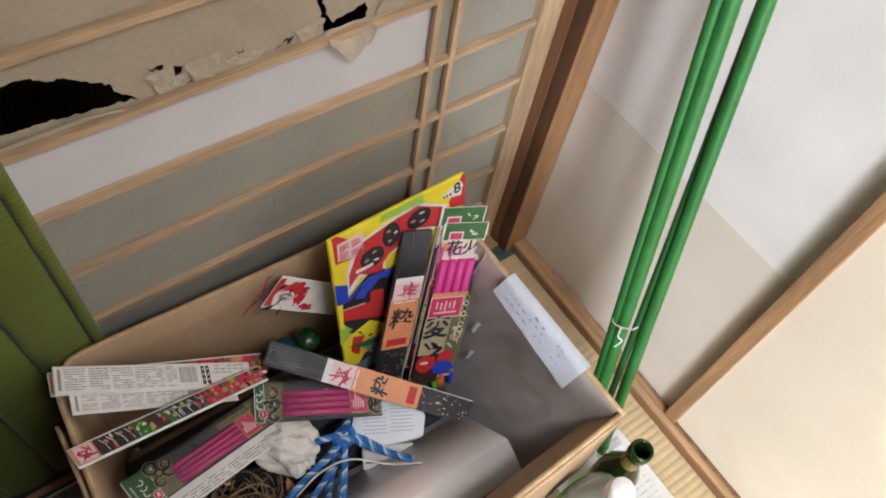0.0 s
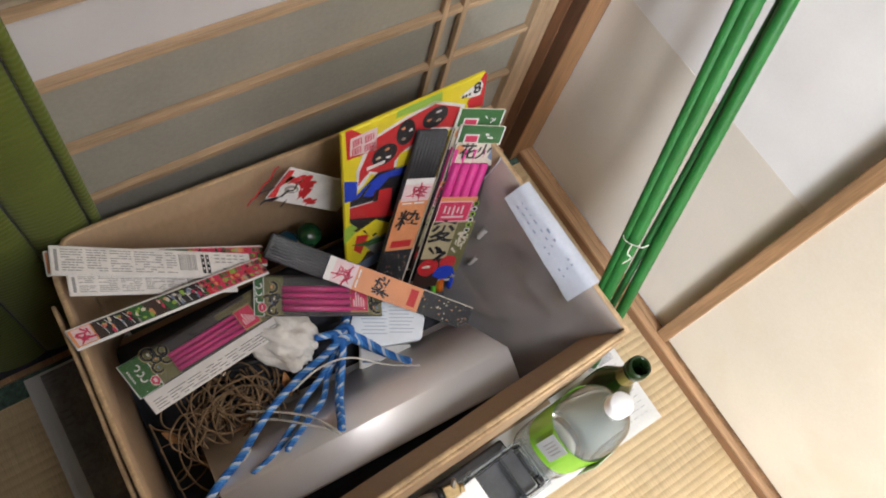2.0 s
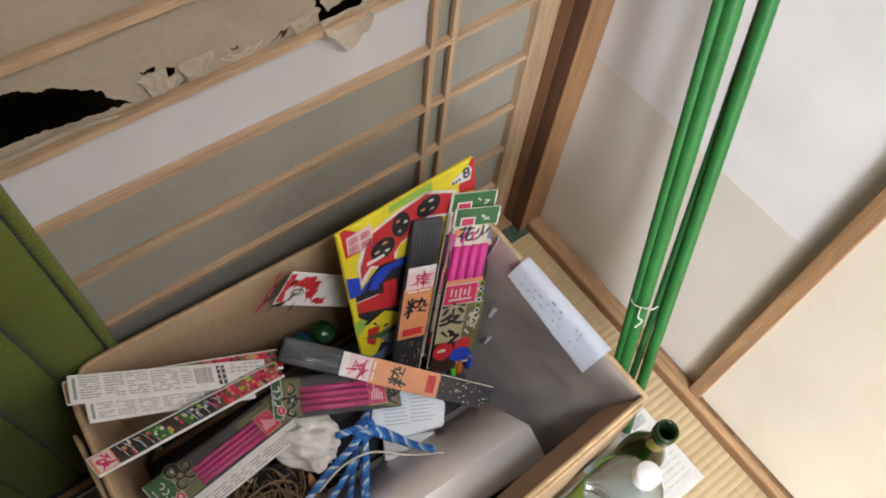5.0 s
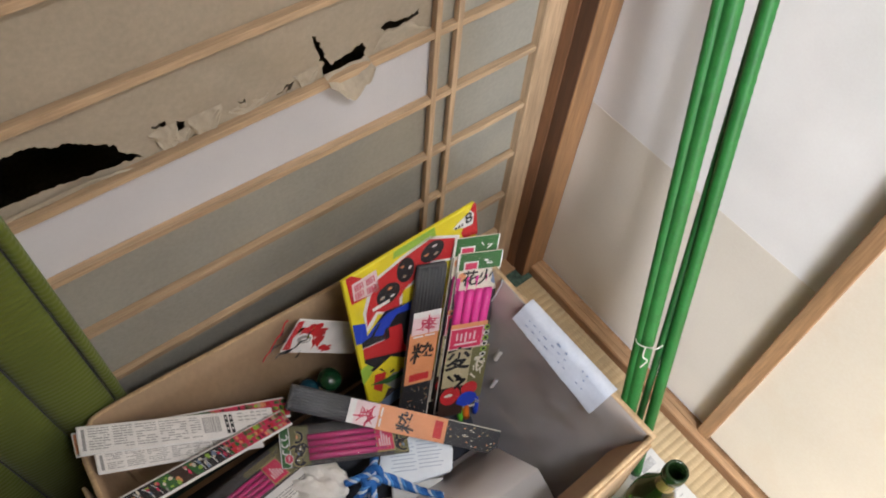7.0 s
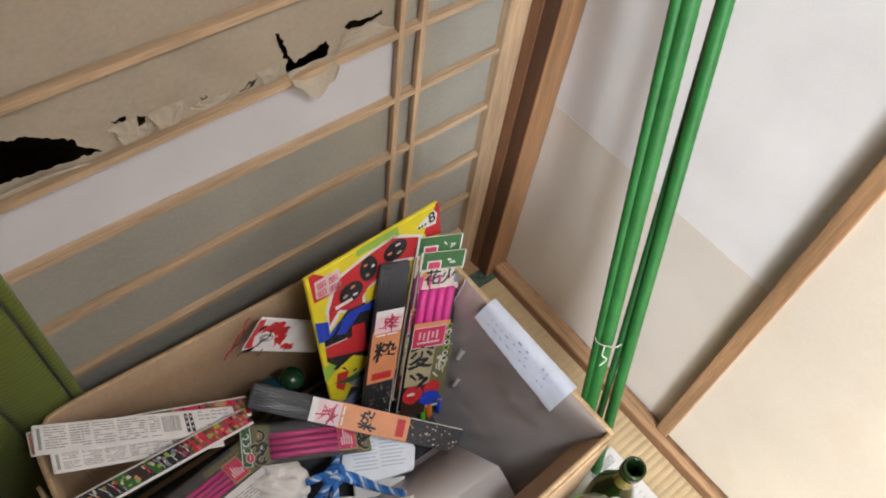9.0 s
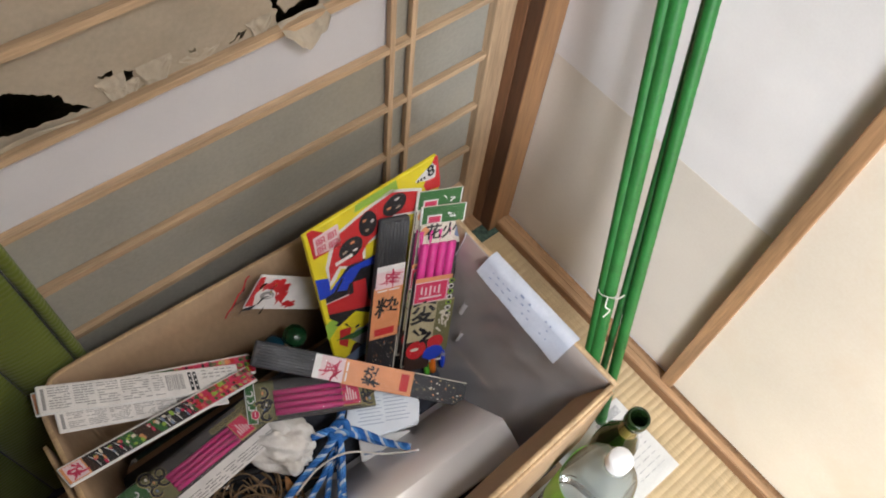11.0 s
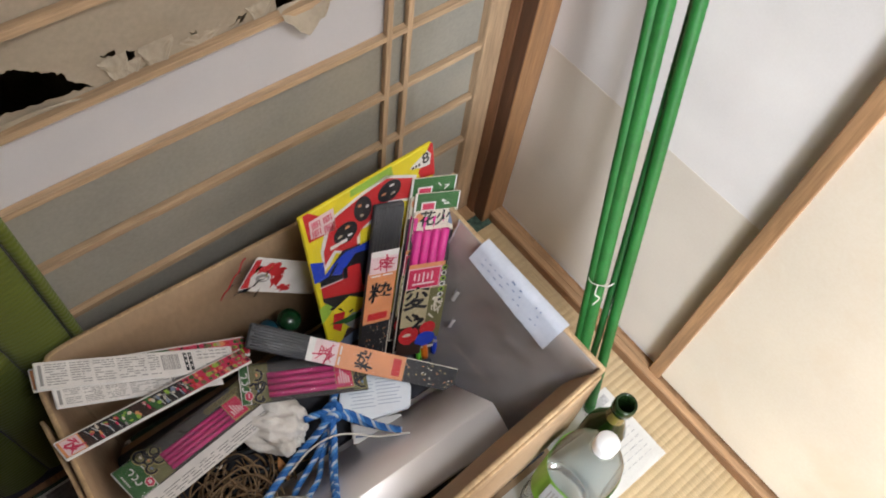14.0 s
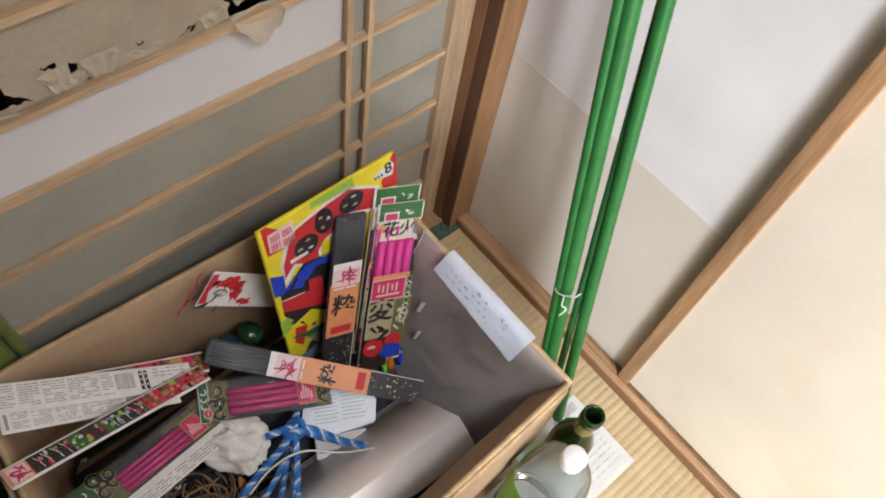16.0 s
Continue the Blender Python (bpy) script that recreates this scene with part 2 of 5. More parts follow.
GOLD = print_mat("dull_gold_print", (0.36, 0.3, 0.12), 0.5)
# unlit depth behind the packs' clear film, put in as a dark colour
DARK_BEHIND = print_mat("dark_behind_film", (0.06, 0.055, 0.055), 0.3)
ROD_DULL = print_mat("dull_magenta_rod_paper", (0.52, 0.025, 0.18), 0.5)
CRIMSON = print_mat("crimson_print", (0.6, 0.03, 0.1))
CREAM = print_mat("cream_card", (0.72, 0.66, 0.55), 0.6)
GREYCARD = print_mat("grey_card_back", (0.76, 0.73, 0.7), 0.7)
OLIVE = print_mat("olive_pattern_print", (0.16, 0.15, 0.06))
GREYINK = print_mat("grey_ink", (0.3, 0.29, 0.28), 0.7)
NEWS = material("newspaper", (0.72, 0.71, 0.68), 0.9, 0.06, 14, 300, 0.1)
NEWSINK = material("newspaper_ink", (0.5, 0.5, 0.5), 0.9, 0.2, 60, 400, 0.0)
NEON_ORANGE = print_mat("orange_plastic", (0.85, 0.2, 0.02), 0.35)
NEON_GREEN = print_mat("bright_green_plastic", (0.15, 0.6, 0.05), 0.35)
ROD_BLACK = material("black_rod_paper", (0.045, 0.047, 0.053), 0.6, 0.15, 30, 300, 0.1)
ROPE_MID = material("light_blue_rope_fibre", (0.08, 0.28, 0.64), 0.6, 0.1, 60, 500, 0.3)
ROPE_BLUE = material("blue_rope_fibre", (0.02, 0.15, 0.48), 0.6, 0.12, 60, 500, 0.3)
ROPE_WHITE = material("white_rope_fibre", (0.55, 0.62, 0.72), 0.6, 0.08, 60, 500, 0.3)
TWINE = material("hemp_twine", (0.25, 0.16, 0.085), 0.9, 0.2, 90, 600, 0.4)
STRING = material("white_string", (0.7, 0.67, 0.6), 0.8, 0.1, 90, 600, 0.3)
RAG = material("white_rag", (0.8, 0.77, 0.72), 0.95, 0.08, 20, 300, 0.5, stain=(0.45, 0.37, 0.27), stain_scale=22)
PACK_FILM = clear("pack_film", (0.98, 0.98, 0.98), 0.06, 1.25, 0.96, (0.7, 0.7, 0.7), 0.35, 45)
FILM = clear("clear_film", (0.99, 0.99, 0.99), 0.08, 1.13, 0.99)
BAG_FILM = clear("bag_film", (0.95, 0.94, 0.96), 0.07, 1.42, 0.64, (0.8, 0.77, 0.77), 0.4, 16)
PET = clear("clear_bottle_plastic", (0.95, 0.98, 0.96), 0.06, 1.38, 0.8, (0.7, 0.76, 0.74))
TRAY = clear("clear_tray_plastic", (0.93, 0.95, 0.96), 0.06, 1.42, 0.84, (0.38, 0.41, 0.43))
SILVERY = print_mat("silver_grey_label", (0.42, 0.44, 0.44), 0.35)
CAP = material("white_cap_plastic", (0.85, 0.85, 0.85), 0.35, 0.02, 30, 200, 0.03)
LABEL_GREEN = material("green_bottle_label", (0.24, 0.55, 0.03), 0.35, 0.06, 20, 200, 0.03)
GLASS_GREEN = clear("green_glass", (0.12, 0.22, 0.06), 0.04, 1.5, 0.78, (0.03, 0.06, 0.015))
GLASS_NECK = clear("amber_neck", (0.55, 0.42, 0.12), 0.05, 1.45, 0.5, (0.4, 0.3, 0.08))
BRASS = material("worn_brass", (0.5, 0.38, 0.2), 0.35, 0.12, 60, 300, 0.1, metal=0.9)
STEEL = material("dull_steel", (0.45, 0.43, 0.4), 0.4, 0.1, 60, 300, 0.1, metal=0.9)
BLACK_PLASTIC = material("black_plastic", (0.012, 0.012, 0.014), 0.4, 0.15, 30, 200, 0.1)
HERI = material("teal_mat_binding", (0.07, 0.12, 0.09), 0.85, 0.35, 120, 500, 0.3)
BALL_GREEN = material("dark_green_plastic", (0.008, 0.045, 0.015), 0.25, 0.2, 30, 100, 0.1)


def ribbed_cloth():
    """Olive green cloth woven in fine cross ribs."""
    m = GREEN_CLOTH
    n, l = nodes_of(m)
    co = n.new("ShaderNodeTexCoord")
    wv = n.new("ShaderNodeTexWave")
    wv.bands_direction = "Z"
    wv.inputs["Scale"].default_value = 41
    wv.inputs["Distortion"].default_value = 1.2
    l.new(co.outputs["Object"], wv.inputs["Vector"])
    bp = n.new("ShaderNodeBump")
    bp.inputs["Strength"].default_value, bp.inputs["Distance"].default_value = 0.45, 0.0012
    l.new(wv.outputs["Fac"], bp.inputs["Height"])
    l.new(bp.outputs["Normal"], n["Principled BSDF"].inputs["Normal"])


ribbed_cloth()


# ---- the room ----
def slab(name, lo, hi, mat, label, category, kind="structure", bevel=0.0):
    return tagged(finish(name, box_bm(lo, hi, bevel), mat), label, category, kind=kind)


def tatami_floor():
    floor = slab("floor", (-ROOM_W, -ROOM_D, -0.12), (0.1, 0.0, -0.012), DARKROOM, "board floor under woven straw mats", "floor")
    # ribbed mats: each rib of the weave is a low ridge running along x
    pitch = 0.0128
    mats = (("tatami_mat", -1.84, -0.032, -0.92, -0.03), ("tatami_mat", -1.84, -0.032, -1.85, -0.93), ("tatami_mat", -1.84, -0.032, -ROOM_D, -1.86), ("tatami_mat", -ROOM_W, -1.85, -ROOM_D, -0.03))
    for name, x0, x1, y0, y1 in mats:
        bm = bmesh.new()
        count = int((y1 - y0) / pitch * 6)
        rows = []
        for i in range(count + 1):
            y = y0 + (y1 - y0) * i / count
            z = -0.001 + 0.0009 * abs(math.sin(math.pi * (y - y0) / pitch))
            rows.append([bm.verts.new((x, y, z)) for x in (x0, x1)])
        for a, b in zip(rows, rows[1:]):
            bm.faces.new((a[0], a[1], b[1], b[0]))
        base = [bm.verts.new((x, y, -0.012)) for x, y in ((x0, y0), (x1, y0), (x1, y1), (x0, y1))]
        bm.faces.new(base[::-1])
        bm.faces.new((base[0], base[1], rows[0][1], rows[0][0]))
        bm.faces.new((base[2], base[3], rows[-1][0], rows[-1][1]))
        part(name, bm, TATAMI, floor, "golden straw tatami mat with fine ribs")
    return floor


tatami_floor()

# wooden sill between the mats and the east wall: dark strip as shade on its front, top board, recessed groove along the
# wall
SILL_X, SILL_Z = -0.02, 0.02
PILLAR_W, PILLAR_Y = 0.048, -0.049
DOOR_Y = -0.444
slab("trim", (-0.0335, -ROOM_D, -0.012), (-0.031, 0.0, 0.0175), SILL_SHADED, "thin dark brown strip as the shaded front side of the sill", "trim", bevel=0.0008)
slab("trim", (-0.0308, -ROOM_D, -0.012), (-0.0185, PILLAR_Y, SILL_Z), SILL_WOOD, "light brown wooden sill board along the wall", "trim", bevel=0.0015)
slab("trim", (-0.0183, DOOR_Y, -0.012), (-0.0095, PILLAR_Y, SILL_Z), SILL_WOOD, "light brown wooden sill board by the plaster", "trim", bevel=0.0008)
slab("trim", (-0.0093, DOOR_Y, -0.012), (-0.0001, PILLAR_Y, 0.0135), PILLAR_LIGHT, "brown wooden groove strip at the foot of the wall", "trim")
slab("trim", (-0.0183, -ROOM_D, -0.012), (0.0, DOOR_Y - 0.0005, 0.0155), PILLAR_LIGHT, "brown wooden groove in which the sliding door runs", "trim")

# east wall: plaster field between corner pillar and sliding door
slab("wall_east", (0.0, DOOR_Y - 0.03, 0.0), (0.12, 0.1, ROOM_H), PLASTER, "white plaster wall with soft grain", "wall")
slab("wall_east_paper", (-0.0005, DOOR_Y + 0.0005, SILL_Z), (0.0, PILLAR_Y - 0.0005, 0.421), DADO, "beige dado paper pasted on the lower plaster wall", "wall paper")
slab("wall_east_far", (0.02, -ROOM_D, 0.0), (0.12, DOOR_Y - 0.03, ROOM_H), PLASTER, "plaster wall behind the sliding door", "wall")


def fusuma():
    door = empty("door_1", None, "cream paper sliding door with a thin brown wooden frame", "sliding door", kind="structure")
    def lean(bm):
        for v in bm.verts:
            v.co.y += 0.018 * (v.co.z - SILL_Z)
        return bm
    part("stile", lean(box_bm((SILL_X, DOOR_Y - 0.022, SILL_Z), (0.012, DOOR_Y, 1.8), 0.002)), PILLAR_LIGHT, door, "brown wooden door edge")
    part("panel", lean(box_bm((-0.013, DOOR_Y - 0.9, SILL_Z + 0.004), (0.01, DOOR_Y - 0.022, 1.78))), FUSUMA, door, "cream paper door panel with faint stains")
    part("stile", box_bm((SILL_X, DOOR_Y - 0.922, SILL_Z), (0.012, DOOR_Y - 0.9, 1.8), 0.002), PILLAR_LIGHT, door)
    part("rail", box_bm((SILL_X, DOOR_Y - 0.9, 1.78), (0.012, DOOR_Y - 0.022, 1.8), 0.001), PILLAR_LIGHT, door)
    return door


fusuma()

# corner pillar
SHOJI_TOP = 1.75
pillar = tagged(finish("corner_pillar", box_bm((-PILLAR_W, PILLAR_Y, -0.01), (0.0, 0.03, ROOM_H), 0.002), PILLAR), "square brown wooden corner pillar", "pillar", kind="structure")
# two thin strips cover the pillar's side, the front one darker
part("side_strip", box_bm((-PILLAR_W - 0.004, -0.0235, 0.0), (-PILLAR_W - 0.0002, -0.005, SHOJI_TOP), 0.0006, 1), SIDE_STRIP_WOOD, pillar, "brown strip along the pillar side")
part("dark_side_strip", box_bm((-PILLAR_W - 0.0018, PILLAR_Y + 0.001, 0.0), (-PILLAR_W - 0.0002, -0.024, SHOJI_TOP)), DARK_WOOD, pillar, "darker strip along the pillar side")


# ---- shoji screen ----
BAR_Z0, BAR_GAP = 0.5225, 0.099     # a bar at this height, and the distance between bars above it
BAR_GAP_LOW = 0.101
SH_R, SH_L = -0.048, -1.0
STILE_W = 0.04
BAR_W, BAR_D = 0.0085, 0.009


def bar_level(k):
    return BAR_Z0 + (BAR_GAP if k > 0 else BAR_GAP_LOW) * k


def sag(x, z):
    """The old lattice has crept out of true: two middle bars climb a little towards the far side."""
    return z + 0.0075 * max(0.0, 1 - ((z - 0.49) / 0.11) ** 2) * max(0.0, min(1.0, (-0.3 - x) / 0.35))


def crept(bm):
    for v in bm.verts:
        v.co.z = sag(v.co.x, v.co.z)
    return bm


def long_bar(x0, x1, z):
    """A cross bar in short lengths, so that it can follow the creep of the lattice."""
    bm = bmesh.new()
    prof = ((0.0, -BAR_W / 2), (BAR_D, -BAR_W / 2), (BAR_D, BAR_W / 2), (0.0, BAR_W / 2))
    rings = [[bm.verts.new((x0 + (x1 - x0) * i / 24, y, z + dz)) for y, dz in prof] for i in range(25)]
    for a, b in zip(rings, rings[1:]):
        for k in range(4):
            bm.faces.new((a[k], a[(k + 1) % 4], b[(k + 1) % 4], b[k]))
    bm.faces.new(rings[0][::-1])
    bm.faces.new(rings[-1])
    bmesh.ops.bevel(bm, geom=[e for e in bm.edges if abs(e.verts[0].co.x - e.verts[1].co.x) > 1e-4], offset=0.0009, segments=1, affect="EDGES")
    return crept(bm)


MUNTINS = (-0.2525, -0.2215, -0.84, -0.871)
PAPER_Y = 0.0095


def torn_sheet(x0, x1, z0, z1, holes, step=0.0012, edge=0.003):
    """A paper sheet with ragged holes; each hole is a ring of (x, z) corners."""
    def inside(x, z, ring):
        hit = False
        for (ax, az), (bx, bz) in zip(ring, ring[1:] + ring[:1]):
            if (az > z) != (bz > z) and x < (bx - ax) * (z - az) / (bz - az) + ax:
                hit = not hit
        return hit
    bm = bmesh.new()
    nx, nz = int((x1 - x0) / step), int((z1 - z0) / step)
    grid = {}

    def vert(i, k):
        if (i, k) not in grid:
            x, z = x0 + i * (x1 - x0) / nx, z0 + k * (z1 - z0) / nz
            wob = noise.noise((x * 28, z * 28, 0.3)) * 0.0022
            grid[i, k] = bm.verts.new((x, PAPER_Y + wob, z))
        return grid[i, k]
    for i in range(nx):
        for k in range(nz):
            x, z = x0 + (i + 0.5) * (x1 - x0) / nx, z0 + (k + 0.5) * (z1 - z0) / nz
            jx, jz = noise.noise((x * 160, z * 160, 1.7)) * edge, noise.noise((x * 160, z * 160, 7.1)) * edge
            if not any(inside(x + jx, z + jz, h) for h in holes):
                bm.faces.new((vert(i, k), vert(i + 1, k), vert(i + 1, k + 1), vert(i, k + 1)))
    bmesh.ops.remove_doubles(bm, verts=bm.verts, dist=1e-6)
    return bm


def shoji(x_right, x_left, muntins, name, torn):
    screen = empty(name, None, "wooden lattice paper screen, its old paper torn" if torn else "wooden lattice paper screen", "shoji screen", kind="structure")
    for a, b in ((x_right - STILE_W, x_right), (x_left, x_left + STILE_W)):
        part("stile", box_bm((a, -0.004, 0.005), (b, 0.026, SHOJI_TOP), 0.0015), STILE_WOOD, screen)
    xi0, xi1 = x_left + STILE_W, x_right - STILE_W
    part("bottom_rail", box_bm((xi0, -0.003, 0.005), (xi1, 0.026, 0.075), 0.0015), STILE_WOOD, screen)
    part("top_rail", box_bm((xi0, -0.003, SHOJI_TOP - 0.04), (xi1, 0.026, SHOJI_TOP), 0.0015), STILE_WOOD, screen)
    for x in muntins:
        part("upright_bar", box_bm((x - BAR_W / 2, -0.0005, 0.075), (x + BAR_W / 2, BAR_D - 0.001, SHOJI_TOP - 0.04), 0.0008, 1), STILE_WOOD, screen)
    levels = [bar_level(k) for k in range(-4, 12)]
    for z in levels:
        part("cross_bar", long_bar(xi0, xi1, z), BAR_WOOD, screen)
    return screen


def slack_panel(x0, x1, z0, z1):
    """A sheet of paper pasted behind the bars, slightly slack between them."""
    bm = bmesh.new()
    nx, nz = max(4, int((x1 - x0) / 0.02)), 6
    sides = []
    for back in (0, 0.0006):
        g = []
        for k in range(nz + 1):
            row = []
            for i in range(nx + 1):
                u, v = i / nx, k / nz
                x, z = x0 + (x1 - x0) * u, z0 + (z1 - z0) * v
                slack = min(1, min(u, 1 - u) * 8) * math.sin(math.pi * v) ** 0.5
                y = PAPER_Y + back + slack * 0.0016 * (0.4 + noise.noise((x * 14, z0 * 40, z * 9)))
                row.append(bm.verts.new((x, y, z)))
            g.append(row)
        sides.append(g)
    for n, g in enumerate(sides):
        for r0, r1 in zip(g, g[1:]):
            for i in range(nx):
                q = (r0[i], r0[i + 1], r1[i + 1], r1[i])
                bm.faces.new(q if n == 0 else q[::-1])
    f, b = sides
    rim = [(f[0][i], b[0][i]) for i in range(nx + 1)] + [(f[k][nx], b[k][nx]) for k in range(1, nz + 1)] + [(f[nz][i], b[nz][i]) for i in range(nx - 1, -1, -1)] + [(f[k][0], b[k][0]) for k in range(nz - 1, 0, -1)]
    for (a0, a1), (c0, c1) in zip(rim, rim[1:] + rim[:1]):
        bm.faces.new((a0, a1, c1, c0))
    return crept(bm)


shoji_1 = shoji(SH_R, SH_L, MUNTINS, "shoji_screen", True)
COL_L, COL_R = MUNTINS[2], MUNTINS[0]
edge_z = [0.05] + [bar_level(k) for k in range(-4, 12)] + [SHOJI_TOP]
for z0, z1 in zip(edge_z, edge_z[1:]):
    level = round((z0 - BAR_Z0) / 0.1)
    for c0, c1 in ((SH_L + 0.02, COL_L), (COL_L, COL_R), (COL_R, -0.07)):
        wide = c0 == COL_L
        if wide and level == 1 and z0 > 0.5:
            continue
        mat = PAPER_NEW if (wide and level == 0 and z0 > 0.3) else (PAPER_TORN if wide and z0 > 0.6 else PAPER_OLD)
        part("paper_panel", slack_panel(c0 + 0.0005, c1 - 0.0005, z0 + 0.0005, z1 - 0.0005), mat, shoji_1,
             "clean white replacement paper" if mat is PAPER_NEW else "")
HOLES = [
    [(-0.75, 0.662), (-0.733, 0.676), (-0.702, 0.69), (-0.673, 0.692), (-0.66, 0.69), (-0.651, 0.68), (-0.639, 0.68), (-0.606, 0.657), (-0.602, 0.646), (-0.585, 0.628), (-0.598, 0.632), (-0.647, 0.637), (-0.692, 0.641), (-0.75, 0.645)],
    [(-0.554, 0.643), (-0.547, 0.651), (-0.539, 0.648), (-0.542, 0.641), (-0.551, 0.636), (-0.556, 0.634)],
    [(-0.57, 0.6565), (-0.558, 0.6568), (-0.556, 0.6495), (-0.561, 0.653)],
    [(-0.543, 0.6195), (-0.537, 0.626), (-0.533, 0.6245), (-0.536, 0.6185)],
    [(-0.487, 0.643), (-0.48, 0.6425), (-0.477, 0.633), (-0.482, 0.6365)],
    [(-0.445, 0.63), (-0.434, 0.636), (-0.424, 0.6375), (-0.429, 0.63), (-0.437, 0.6265), (-0.431, 0.634)],
    [(-0.402, 0.684), (-0.396, 0.675), (-0.39, 0.659), (-0.386, 0.642), (-0.381, 0.636), (-0.372, 0.641), (-0.361, 0.64), (-0.352, 0.646), (-0.344, 0.646), (-0.34, 0.639), (-0.345, 0.62), (-0.368, 0.62), (-0.388, 0.62), (-0.3935, 0.631), (-0.392, 0.643), (-0.397, 0.661)],
    [(-0.321, 0.652), (-0.314, 0.66), (-0.299, 0.655), (-0.288, 0.654), (-0.272, 0.657), (-0.274, 0.652), (-0.286, 0.647), (-0.298, 0.649), (-0.308, 0.647)],
]
torn = part("torn_paper", torn_sheet(COL_L + 0.001, COL_R - 0.001, bar_level(1), bar_level(2), HOLES), PAPER_TORN, shoji_1, "yellowed paper with ragged black holes")


def curl(x0, x1, z_root, length, lean, seed):
    """A torn tongue of paper that bends out towards the room."""
    bm = bmesh.new()
    nu, nv = 36, 8
    rows = []
    for v in range(nv + 1):
        s = v / nv
        row = []
        for u in range(nu + 1):
            q = u / nu
            rag = noise.noise((q * 3 + seed, seed, 0)) * 0.45 + noise.noise((q * 11, seed * 3, 2)) * 0.07
            taper = 1 - 0.8 * abs(2 * q - 1) ** 2.5 + rag
            d = s * length * max(0.2, taper)
            x = x0 + (x1 - x0) * q + noise.noise((q * 3, s * 2, seed)) * 0.003
            row.append(bm.verts.new((x, PAPER_Y - 0.0005 - lean * math.sin(s * 1.5) * abs(length) + noise.noise((q * 4, s * 4, seed + 5)) * 0.0015, z_root + d)))
        rows.append(row)
    for a, b in zip(rows, rows[1:]):
        for u in range(nu):
            bm.faces.new((a[u], a[u + 1], b[u + 1], b[u]))
    return bm


for x0, x1, zr, ln, le, sd in ((-0.393, -0.34, 0.628, -0.03, 0.55, 1.0), (-0.574, -0.548, 0.652, -0.03, 0.03, 2.0), (-0.556, -0.537, 0.64, -0.018, 0.05, 7.0), (-0.538, -0.503, 0.65, -0.03, 0.06, 3.0), (-0.498, -0.455, 0.638, -0.016, 0.03, 4.0),
                               (-0.745, -0.59, 0.622, 0.013, 0.35, 5.0), (-0.425, -0.398, 0.645, -0.024, 0.04, 6.0), (-0.332, -0.258, 0.624, 0.024, 0.04, 8.0)):
    part("paper_flap", curl(x0, x1, zr, ln, le, sd), PAPER_FLAP, torn, "curled torn edge of paper")

shoji_2 = shoji(-1.0, -1.95, (-1.2, -1.23, -1.72, -1.75), "shoji_screen", False)
part("paper_panel", box_bm((-1.93, PAPER_Y, 0.05), (-1.02, PAPER_Y + 0.0006, SHOJI_TOP)), PAPER_OLD, shoji_2)

# rest of the north side, dark corridor behind the screens
slab("wall_north", (-ROOM_W, 0.0, 0.0), (-1.95, 0.05, ROOM_H), PLASTER, "plaster wall beside the paper screens", "wall")
slab("lintel", (-1.95, -0.02, SHOJI_TOP), (-PILLAR_W, 0.05, SHOJI_TOP + 0.1), PILLAR_LIGHT, "brown wooden lintel over the screens", "trim")
slab("wall_north_top", (-1.95, 0.0, SHOJI_TOP + 0.1), (-PILLAR_W, 0.05, ROOM_H), PLASTER, "plaster wall over the lintel", "wall")
slab("corridor_wall", (-ROOM_W, 0.8, -0.1), (0.1, 0.85, ROOM_H), CORRIDOR, "dark corridor wall behind the screens", "wall")
slab("corridor_floor", (-ROOM_W, 0.03, -0.1), (0.1, 0.8, 0.0), CORRIDOR, "dark board corridor floor", "floor")
slab("corridor_ceiling", (-ROOM_W, 0.05, ROOM_H), (0.1, 0.85, ROOM_H + 0.05), CORRIDOR, "dark corridor ceiling", "ceiling")
slab("corridor_end_east", (0.1, 0.1, -0.1), (0.15, 0.85, ROOM_H), CORRIDOR, "dark corridor end", "wall")
slab("corridor_end_west", (-ROOM_W - 0.05, 0.05, -0.1), (-ROOM_W, 0.85, ROOM_H), CORRIDOR, "dark corridor end", "wall")
slab("wall_west", (-ROOM_W - 0.1, -ROOM_D, -0.1), (-ROOM_W, 0.05, ROOM_H), PLASTER, "plain plaster wall", "wall")
# ceiling out of view, kept near white to throw light into the box
slab("ceiling", (-ROOM_W - 0.1, -ROOM_D - 0.1, ROOM_H), (0.12, 0.05, ROOM_H + 0.05), CEIL, "unseen board ceiling, near white to bounce light down", "ceiling")
slab("wall_south", (-ROOM_W, -ROOM_D - 0.1, -0.1), (WIN_X0, -ROOM_D, ROOM_H), PLASTER, "plaster wall with a window", "wall")
slab("wall_south_right", (WIN_X1, -ROOM_D - 0.1, -0.1), (0.12, -ROOM_D, ROOM_H), PLASTER, "plaster wall beside the window", "wall")
slab("wall_south_below", (WIN_X0, -ROOM_D - 0.1, -0.1), (WIN_X1, -ROOM_D, WIN_Z0), PLASTER, "plaster wall below the window", "wall")
slab("wall_south_above", (WIN_X0, -ROOM_D - 0.1, WIN_Z1), (WIN_X1, -ROOM_D, ROOM_H), PLASTER, "plaster wall above the window", "wall")
# two unseen boards, added to keep window and lamp light off the left
slab("shade_board", (-1.15, -0.8, 0.0), (-0.625, -0.72, ROOM_H), DARK_WOOD, "plain dark brown board, added out of view to shade the left", "wall")
slab("shade_side_board", (-1.15, -0.718, 0.0), (-1.06, -0.005, ROOM_H), DARK_WOOD, "plain dark brown side board, added out of view to dim the left", "wall")
